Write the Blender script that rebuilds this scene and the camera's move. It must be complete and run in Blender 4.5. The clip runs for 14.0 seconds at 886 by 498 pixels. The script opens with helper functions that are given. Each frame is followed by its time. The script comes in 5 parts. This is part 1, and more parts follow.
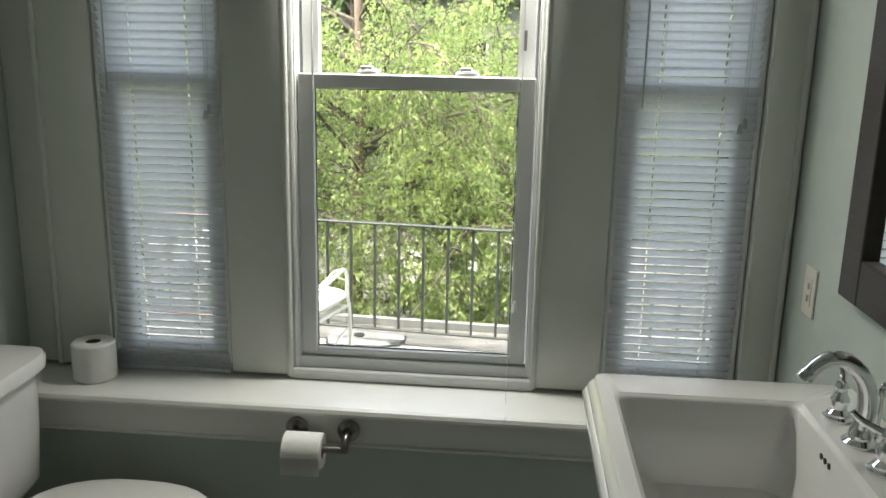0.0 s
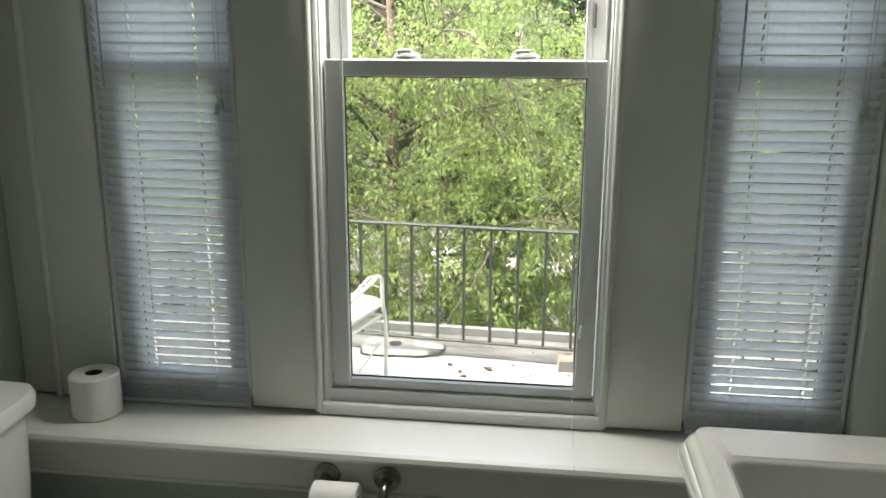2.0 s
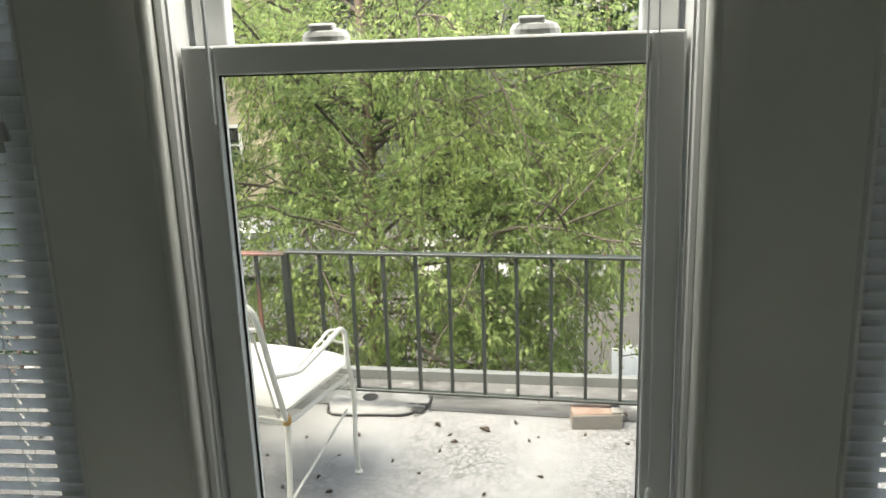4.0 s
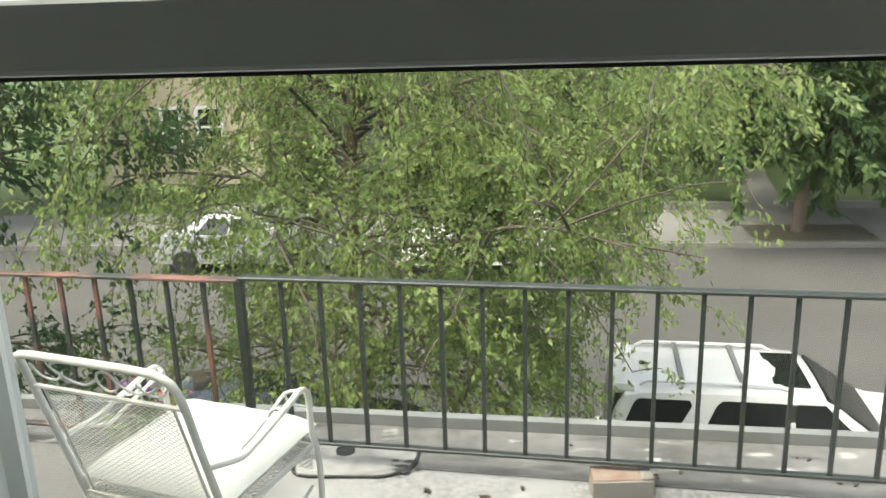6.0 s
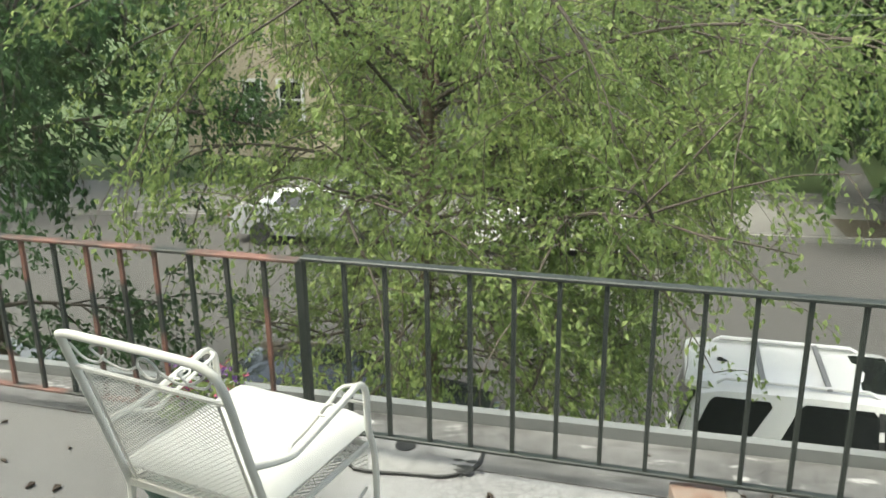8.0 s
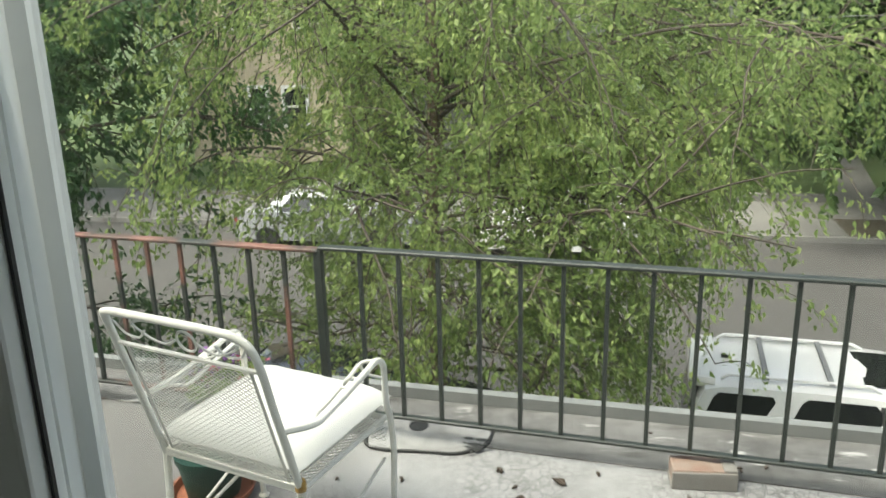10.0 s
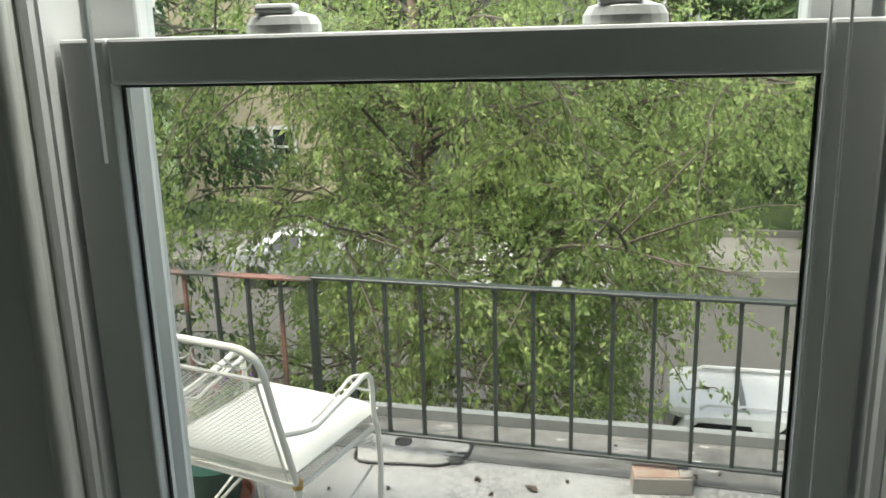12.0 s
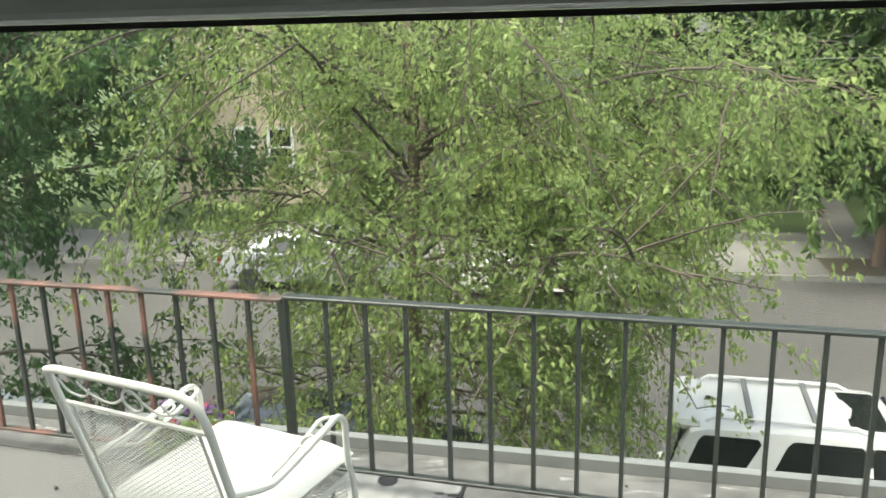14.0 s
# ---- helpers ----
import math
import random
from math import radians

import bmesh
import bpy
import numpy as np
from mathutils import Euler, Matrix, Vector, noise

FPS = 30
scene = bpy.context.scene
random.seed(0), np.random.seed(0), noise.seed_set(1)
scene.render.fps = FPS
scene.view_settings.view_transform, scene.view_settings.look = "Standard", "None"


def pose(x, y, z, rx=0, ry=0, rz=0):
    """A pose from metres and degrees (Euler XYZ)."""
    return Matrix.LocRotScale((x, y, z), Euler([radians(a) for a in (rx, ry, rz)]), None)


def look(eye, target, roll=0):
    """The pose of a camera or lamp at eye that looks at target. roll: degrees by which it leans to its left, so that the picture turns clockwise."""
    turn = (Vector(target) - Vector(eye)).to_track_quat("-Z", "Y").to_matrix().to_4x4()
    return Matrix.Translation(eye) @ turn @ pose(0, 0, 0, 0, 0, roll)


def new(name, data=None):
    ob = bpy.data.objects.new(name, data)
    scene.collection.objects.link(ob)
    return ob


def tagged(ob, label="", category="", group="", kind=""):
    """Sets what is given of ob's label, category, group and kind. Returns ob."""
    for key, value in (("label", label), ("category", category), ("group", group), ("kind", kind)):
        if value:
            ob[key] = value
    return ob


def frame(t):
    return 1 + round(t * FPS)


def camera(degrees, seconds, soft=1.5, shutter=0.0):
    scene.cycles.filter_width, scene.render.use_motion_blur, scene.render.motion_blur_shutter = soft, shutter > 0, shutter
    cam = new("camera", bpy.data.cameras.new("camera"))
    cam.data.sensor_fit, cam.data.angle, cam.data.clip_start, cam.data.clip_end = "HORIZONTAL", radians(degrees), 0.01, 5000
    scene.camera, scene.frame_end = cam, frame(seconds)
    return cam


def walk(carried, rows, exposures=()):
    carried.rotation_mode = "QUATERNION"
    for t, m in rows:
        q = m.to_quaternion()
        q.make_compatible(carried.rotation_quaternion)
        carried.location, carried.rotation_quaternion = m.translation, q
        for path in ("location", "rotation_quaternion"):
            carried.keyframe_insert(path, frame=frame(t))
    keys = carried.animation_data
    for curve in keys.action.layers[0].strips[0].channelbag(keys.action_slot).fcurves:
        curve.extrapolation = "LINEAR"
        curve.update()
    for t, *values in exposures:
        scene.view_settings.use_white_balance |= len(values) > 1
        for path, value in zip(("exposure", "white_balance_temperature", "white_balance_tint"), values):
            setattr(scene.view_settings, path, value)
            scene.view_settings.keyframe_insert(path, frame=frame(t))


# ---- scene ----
cam = camera(56.4, 14.0)

PATH = [
    (0, (0.573, -2.127, 1.541), (0.402, -0.189, 1.079), 1.2),
    (0.5, (0.56, -2.117, 1.54), (0.409, -0.178, 1.074), 2.2),
    (1, (0.533, -2.073, 1.529), (0.397, -0.134, 1.057), 2.3),
    (1.5, (0.488, -1.99, 1.522), (0.344, -0.053, 1.047), 1.2),
    (2, (0.497, -1.799, 1.518), (0.248, 0.125, 1.034), 0.2),
    (2.5, (0.459, -1.566, 1.515), (0.211, 0.356, 1.021), -2.6),
    (3, (0.429, -1.362, 1.494), (0.196, 0.558, 0.986), -2.9),
    (3.2, (0.438, -1.283, 1.491), (0.212, 0.64, 0.989), -2.7),
    (5.3, (0.387, -0.585, 1.48), (0.165, 1.329, 0.943), -1.1),
    (5.5, (0.372, -0.509, 1.476), (0.162, 1.403, 0.925), -1.1),
    (6, (0.356, -0.379, 1.471), (0.166, 1.534, 0.92), -1.8),
    (6.5, (0.395, -0.303, 1.472), (0.117, 1.6, 0.926), -1.3),
    (7, (0.394, -0.248, 1.453), (0.006, 1.634, 0.895), -1.3),
    (7.5, (0.345, -0.198, 1.431), (-0.029, 1.68, 0.857), -1.0),
    (8, (0.329, -0.184, 1.436), (-0.035, 1.691, 0.841), -0.8),
    (10.5, (0.353, -0.434, 1.428), (-0.02, 1.446, 0.857), -1.6),
    (11, (0.402, -0.533, 1.44), (0.041, 1.353, 0.883), -1.9),
    (11.5, (0.42, -0.58, 1.461), (0.069, 1.307, 0.9), -1.4),
    (12, (0.415, -0.607, 1.476), (0.066, 1.3, 0.983), -1.5),
    (12.5, (0.419, -0.611, 1.469), (0.071, 1.299, 0.986), -1.3),
    (13, (0.458, -0.57, 1.448), (0.113, 1.339, 0.959), -1.4),
    (13.5, (0.434, -0.424, 1.432), (0.082, 1.482, 0.94), -1.9),
    (14, (0.387, -0.265, 1.438), (0.04, 1.642, 0.947), -1.4),
]

EXPOSURES = [(0, 2.82, 7000, 9), (1.5, 2.82, 7000, 9), (2.0, 2.72, 7000, 9), (3.0, 2.25, 7050, 9), (5.5, 1.95, 6950, 6), (7.0, 1.56, 6750, 4), (11.0, 1.58, 6750, 4), (12.5, 1.7, 6750, 4), (13.5, 1.8, 6750, 4), (14.0, 1.85, 6750, 4)]
walk(cam, [(t, look(eye, target, roll)) for t, eye, target, roll in PATH], EXPOSURES)

# ---- world and sun: bright overcast day ----
world = bpy.data.worlds.new("sky")
scene.world = world
world.use_nodes = True
wn = world.node_tree
wn.nodes.clear()
sky = wn.nodes.new("ShaderNodeTexSky")
sky.sky_type = "NISHITA"
sky.sun_disc = False
sky.sun_elevation = radians(55)
sky.sun_rotation = radians(-135)
sky.air_density, sky.dust_density, sky.ozone_density = 1.0, 3.0, 0.8
bg = wn.nodes.new("ShaderNodeBackground")
bg.inputs["Strength"].default_value = 0.15
wo = wn.nodes.new("ShaderNodeOutputWorld")
haze = wn.nodes.new("ShaderNodeHueSaturation")          # thin cloud takes most of the blue out of the sky
haze.inputs["Saturation"].default_value = 0.55
wn.links.new(sky.outputs[0], haze.inputs["Color"])
wn.links.new(haze.outputs[0], bg.inputs[0])
wn.links.new(bg.outputs[0], wo.inputs[0])
sun_data = bpy.data.lights.new("sun", "SUN")
sun_data.energy = 2.6
sun_data.angle = radians(45)
sun_data.color = (1.0, 0.96, 0.88)
sun = new("sun", sun_data)
sun.matrix_world = look((-5.0, -1.6, 11), (0, 2, 0))

head = bpy.data.lights.new("window_fill", "AREA")        # added lamp, unseen at the clear window's head, standing in for sky light
head.shape, head.size, head.size_y, head.energy, head.color = "RECTANGLE", 0.58, 0.03, 1.9, (1.0, 0.99, 0.96)
new("window_fill", head).matrix_world = look((0.305, 0.017, 2.012), (0.305, -0.45, 0.66))


# ---- materials ----
def mat(name, c1, c2=None, scale=6.0, rough=0.5, metal=0.0, bump=0.0, bump_scale=60.0, fine=0.25, spec=0.5, coat=0.0, rvar=0.1, stretch=(1, 1, 1), translucent=0.0):
    """Principled surface with two scales of colour variation, uneven gloss and fine relief."""
    m = bpy.data.materials.new(name)
    m.use_nodes = True
    nt = m.node_tree
    nt.nodes.clear()
    N, L = nt.nodes.new, nt.links.new
    out, p = N("ShaderNodeOutputMaterial"), N("ShaderNodeBsdfPrincipled")
    tc, mp = N("ShaderNodeTexCoord"), N("ShaderNodeMapping")
    mp.inputs["Scale"].default_value = stretch
    L(tc.outputs["Object"], mp.inputs["Vector"])
    c2 = c2 or tuple(c * 0.85 for c in c1)
    big, small = N("ShaderNodeTexNoise"), N("ShaderNodeTexNoise")
    big.inputs["Scale"].default_value, big.inputs["Detail"].default_value = scale, 6
    small.inputs["Scale"].default_value, small.inputs["Detail"].default_value = scale * 9, 4
    for n in (big, small):
        L(mp.outputs[0], n.inputs["Vector"])
    mixf = N("ShaderNodeMix")
    mixf.inputs[0].default_value = fine
    L(big.outputs["Fac"], mixf.inputs[2])
    L(small.outputs["Fac"], mixf.inputs[3])
    ramp = N("ShaderNodeMapRange")
    ramp.inputs["From Min"].default_value, ramp.inputs["From Max"].default_value = 0.33, 0.67
    L(mixf.outputs[0], ramp.inputs["Value"])
    mixc = N("ShaderNodeMix")
    mixc.data_type = "RGBA"
    L(ramp.outputs[0], mixc.inputs[0])
    mixc.inputs[6].default_value, mixc.inputs[7].default_value = (*c1, 1), (*c2, 1)
    L(mixc.outputs[2], p.inputs["Base Color"])
    rr = N("ShaderNodeMapRange")
    rr.inputs["To Min"].default_value, rr.inputs["To Max"].default_value = max(0.02, rough - rvar), min(1, rough + rvar)
    L(small.outputs["Fac"], rr.inputs["Value"])
    L(rr.outputs[0], p.inputs["Roughness"])
    p.inputs["Metallic"].default_value = metal
    p.inputs["Specular IOR Level"].default_value = spec
    p.inputs["Coat Weight"].default_value = coat
    p.inputs["Coat Roughness"].default_value = 0.05
    if bump:
        bn, b = N("ShaderNodeTexNoise"), N("ShaderNodeBump")
        bn.inputs["Scale"].default_value, bn.inputs["Detail"].default_value = bump_scale, 5
        L(mp.outputs[0], bn.inputs["Vector"])
        b.inputs["Strength"].default_value, b.inputs["Distance"].default_value = bump, 0.004
        L(bn.outputs["Fac"], b.inputs["Height"])
        L(b.outputs[0], p.inputs["Normal"])
    last = p.outputs[0]
    if translucent:
        tr, ms = N("ShaderNodeBsdfTranslucent"), N("ShaderNodeMixShader")
        L(mixc.outputs[2], tr.inputs[0])
        ms.inputs[0].default_value = translucent
        L(p.outputs[0], ms.inputs[1])
        L(tr.outputs[0], ms.inputs[2])
        last = ms.outputs[0]
    L(last, out.inputs[0])
    return m


def glass_mat(name, tint=(1, 1, 1), haze=0.0, haze_colour=(0.6, 0.62, 0.6), gloss=1.0):
    """Thin pane: clear straight through, Fresnel gloss on top, a little diffuse haze."""
    m = bpy.data.materials.new(name)
    m.use_nodes = True
    nt = m.node_tree
    nt.nodes.clear()
    N, L = nt.nodes.new, nt.links.new
    out, tr, gl, mx, fr = N("ShaderNodeOutputMaterial"), N("ShaderNodeBsdfTransparent"), N("ShaderNodeBsdfGlossy"), N("ShaderNodeMixShader"), N("ShaderNodeLayerWeight")
    pw, ma = N("ShaderNodeMath"), N("ShaderNodeMath")
    tr.inputs[0].default_value = (*tint, 1)
    gl.inputs["Roughness"].default_value = 0.02
    gl.inputs["Color"].default_value = (gloss, gloss, gloss, 1)
    fr.inputs["Blend"].default_value = 0.5
    pw.operation, ma.operation = "POWER", "MULTIPLY_ADD"
    L(fr.outputs["Facing"], pw.inputs[0])
    pw.inputs[1].default_value = 5.0
    L(pw.outputs[0], ma.inputs[0])
    ma.inputs[1].default_value, ma.inputs[2].default_value = 0.5 * gloss, 0.03 * gloss
    L(ma.outputs[0], mx.inputs[0])
    L(tr.outputs[0], mx.inputs[1])
    L(gl.outputs[0], mx.inputs[2])
    last = mx.outputs[0]
    if haze:
        df, m2 = N("ShaderNodeBsdfDiffuse"), N("ShaderNodeMixShader")
        df.inputs[0].default_value = (*haze_colour, 1)
        m2.inputs[0].default_value = haze
        L(last, m2.inputs[1])
        L(df.outputs[0], m2.inputs[2])
        last = m2.outputs[0]
    L(last, out.inputs[0])
    return m


def leaf_mat(name, dark, light, yellow, trans=0.45):
    m = bpy.data.materials.new(name)
    m.use_nodes = True
    nt = m.node_tree
    nt.nodes.clear()
    N, L = nt.nodes.new, nt.links.new
    out, p, tr, mx = N("ShaderNodeOutputMaterial"), N("ShaderNodeBsdfPrincipled"), N("ShaderNodeBsdfTranslucent"), N("ShaderNodeMixShader")
    geo, ramp = N("ShaderNodeNewGeometry"), N("ShaderNodeValToRGB")
    tc, big, add = N("ShaderNodeTexCoord"), N("ShaderNodeTexNoise"), N("ShaderNodeMath")
    big.inputs["Scale"].default_value = 0.9
    L(tc.outputs["Object"], big.inputs["Vector"])
    add.operation = "MULTIPLY_ADD"
    L(big.outputs["Fac"], add.inputs[0])
    add.inputs[1].default_value = 0.9
    half = N("ShaderNodeMath")
    half.operation = "MULTIPLY_ADD"
    L(geo.outputs["Random Per Island"], half.inputs[0])
    half.inputs[1].default_value, half.inputs[2].default_value = 0.5, -0.2
    L(half.outputs[0], add.inputs[2])
    L(add.outputs[0], ramp.inputs[0])
    e = ramp.color_ramp.elements
    e[0].position, e[0].color = 0.1, (*dark, 1)
    e[1].position, e[1].color = 0.95, (*yellow, 1)
    mid = e.new(0.55)
    mid.color = (*light, 1)
    L(ramp.outputs[0], p.inputs["Base Color"])
    L(ramp.outputs[0], tr.inputs[0])
    p.inputs["Roughness"].default_value = 0.45
    p.inputs["Specular IOR Level"].default_value = 0.35
    mx.inputs[0].default_value = trans
    L(p.outputs[0], mx.inputs[1])
    L(tr.outputs[0], mx.inputs[2])
    L(mx.outputs[0], out.inputs[0])
    return m


TRIM = mat("white_trim_paint", (0.67, 0.68, 0.645), (0.62, 0.63, 0.595), 3, 0.35, bump=0.12, bump_scale=45)
SHELF = mat("glossy_shelf_paint", (0.78, 0.79, 0.76), (0.76, 0.77, 0.74), 2, 0.24, bump=0.01, bump_scale=8, rvar=0.02)
SASH = mat("white_vinyl", (0.78, 0.79, 0.78), (0.73, 0.74, 0.73), 4, 0.4, bump=0.05)
WALL = mat("pale_green_wall_paint", (0.42, 0.475, 0.435), (0.395, 0.45, 0.41), 2.5, 0.6, bump=0.15, bump_scale=120)
CEIL = mat("ceiling_paint", (0.75, 0.75, 0.73), (0.7, 0.7, 0.68), 2, 0.8, bump=0.1)
TILE = mat("floor_tile", (0.5, 0.5, 0.48), (0.42, 0.42, 0.4), 5, 0.4, bump=0.1)
PORCELAIN = mat("white_porcelain", (0.72, 0.72, 0.70), (0.69, 0.69, 0.67), 3, 0.10, coat=0.6, rvar=0.03)
CHROME = mat("chrome", (0.85, 0.86, 0.88), (0.8, 0.81, 0.83), 8, 0.07, metal=1.0, rvar=0.03)
NICKEL = mat("aged_nickel", (0.30, 0.28, 0.26), (0.2, 0.19, 0.18), 40, 0.32, metal=1.0)
PAPER = mat("tissue_paper", (0.86, 0.86, 0.84), (0.8, 0.8, 0.78), 30, 0.95, bump=0.08, bump_scale=160)
# cardboard brown darkened, the shade of the roll's hollow put into its colour
CARD = mat("cardboard_core", (0.12, 0.09, 0.065), (0.09, 0.07, 0.05), 30, 0.9)
DARKWOOD = mat("dark_wood", (0.035, 0.022, 0.017), (0.02, 0.013, 0.01), 7, 0.35, bump=0.1, stretch=(1, 1, 8))
MIRROR = mat("mirror_glass", (0.9, 0.92, 0.91), (0.89, 0.91, 0.9), 1, 0.02, metal=1.0, rvar=0.01)
IVORY = mat("ivory_plastic", (0.62, 0.61, 0.54), (0.58, 0.57, 0.50), 10, 0.35)
SLAT = mat("blind_slat", (0.88, 0.90, 0.94), (0.85, 0.87, 0.91), 8, 0.28, translucent=0.36)
CORD = mat("white_cord", (0.75, 0.76, 0.76), (0.68, 0.69, 0.69), 50, 0.8)
CLEAR = mat("clear_plastic", (0.7, 0.72, 0.72), (0.62, 0.64, 0.64), 20, 0.2, translucent=0.5)
RUBBER = mat("black_rubber", (0.015, 0.015, 0.015), (0.025, 0.025, 0.025), 20, 0.6)
# pale haze mixed into the panes lifts the dark tones behind them
GLASS = glass_mat("window_glass", (0.97, 0.98, 0.97), haze=0.012, haze_colour=(0.8, 0.82, 0.8))
SCREEN = glass_mat("insect_screen_mesh", (0.92, 0.92, 0.92), haze=0.03, haze_colour=(0.2, 0.21, 0.21), gloss=0.0)
SIDING = mat("grey_siding", (0.5, 0.5, 0.47), (0.42, 0.42, 0.4), 3, 0.7, bump=0.2)
IRON = mat("dark_green_iron_paint", (0.022, 0.030, 0.026), (0.04, 0.045, 0.04), 14, 0.45, bump=0.3, bump_scale=90)
WHITE_IRON = mat("white_iron_paint", (0.80, 0.79, 0.74), (0.70, 0.68, 0.61), 10, 0.4, bump=0.25, bump_scale=120)
CUSHION = mat("white_vinyl_cushion", (0.82, 0.81, 0.77), (0.74, 0.73, 0.68), 5, 0.5, bump=0.4, bump_scale=25)
TERRA = mat("terracotta", (0.36, 0.13, 0.07), (0.27, 0.10, 0.06), 9, 0.8, bump=0.2)
GREENPOT = mat("dark_green_plastic", (0.012, 0.05, 0.035), (0.018, 0.06, 0.042), 12, 0.4)
METAL_LIP = mat("weathered_metal_edge", (0.247, 0.255, 0.247), (0.180, 0.188, 0.180), 5, 0.6, bump=0.2)
ASPHALT = mat("asphalt", (0.088, 0.084, 0.078), (0.068, 0.065, 0.06), 0.5, 0.85, bump=0.4, bump_scale=40)
CONCRETE = mat("concrete", (0.21, 0.203, 0.186), (0.14, 0.135, 0.124), 0.8, 0.85, bump=0.3, bump_scale=30)
LAWN = mat("lawn", (0.05, 0.085, 0.025), (0.08, 0.11, 0.035), 1.5, 0.9, bump=0.8, bump_scale=30)
DIRT = mat("bare_soil", (0.09, 0.07, 0.05), (0.06, 0.06, 0.035), 3, 0.95, bump=0.6, bump_scale=20)
LIMB = mat("grey_brown_limb", (0.075, 0.06, 0.048), (0.12, 0.10, 0.082), 9, 0.9, bump=0.6, bump_scale=40)
BARK = mat("brown_bark", (0.11, 0.075, 0.055), (0.19, 0.145, 0.115), 7, 0.9, bump=1.0, bump_scale=25, stretch=(1, 1, 0.35))
TWIG = mat("dark_twig", (0.06, 0.048, 0.038), (0.09, 0.07, 0.055), 8, 0.85)
LEAF = leaf_mat("bright_leaf", (0.14, 0.21, 0.072), (0.298, 0.39, 0.14), (0.51, 0.58, 0.225), 0.62)
LEAF_DARK = leaf_mat("dark_leaf", (0.05, 0.105, 0.045), (0.09, 0.17, 0.065), (0.15, 0.24, 0.08), 0.45)
LEAF_FAR = leaf_mat("far_leaf", (0.045, 0.08, 0.032), (0.09, 0.15, 0.05), (0.15, 0.21, 0.07), 0.45)
CAR_WHITE = mat("white_car_paint", (0.82, 0.81, 0.79), (0.79, 0.78, 0.76), 2, 0.18, coat=0.8, rvar=0.04)
CAR_BLACK = mat("black_car_paint", (0.012, 0.013, 0.015), (0.016, 0.017, 0.019), 2, 0.15, coat=0.8, rvar=0.04)
CAR_SILVER = mat("silver_car_paint", (0.45, 0.46, 0.47), (0.42, 0.43, 0.44), 2, 0.25, metal=0.4, coat=0.6, rvar=0.04)
CAR_GLASS = mat("dark_car_glass", (0.012, 0.014, 0.015), (0.018, 0.02, 0.02), 2, 0.04, spec=0.7, rvar=0.01)
GREY_PLASTIC = mat("grey_plastic", (0.22, 0.22, 0.22), (0.18, 0.18, 0.18), 10, 0.5)
RED_LENS = mat("red_lens", (0.4, 0.02, 0.015), (0.3, 0.015, 0.01), 10, 0.15)
ALLOY = mat("alloy_rim", (0.5, 0.5, 0.5), (0.42, 0.42, 0.42), 10, 0.3, metal=0.9)
YELLOW_SIDING = mat("cream_siding", (0.50, 0.43, 0.31), (0.44, 0.38, 0.28), 2, 0.8)
GREY_HOUSE = mat("grey_house_paint", (0.36, 0.36, 0.35), (0.30, 0.30, 0.30), 2, 0.8)
ROOFING = mat("roof_shingle", (0.10, 0.09, 0.085), (0.07, 0.065, 0.06), 4, 0.9, bump=0.4)
HOUSE_TRIM = mat("house_trim", (0.7, 0.7, 0.68), (0.62, 0.62, 0.6), 4, 0.6)
BRICK = mat("worn_brick", (0.24, 0.13, 0.095), (0.36, 0.31, 0.26), 18, 0.9, bump=0.7, bump_scale=60)
MORTAR = mat("old_mortar", (0.252, 0.240, 0.222), (0.198, 0.186, 0.168), 20, 0.95, bump=0.5, bump_scale=60)
DRY_LEAF = mat("dry_leaf", (0.05, 0.035, 0.025), (0.08, 0.06, 0.045), 30, 0.9)
PETAL_P = mat("purple_petal", (0.16, 0.06, 0.28), (0.25, 0.10, 0.32), 20, 0.7)
PETAL_R = mat("pink_petal", (0.42, 0.05, 0.10), (0.5, 0.12, 0.18), 20, 0.7)


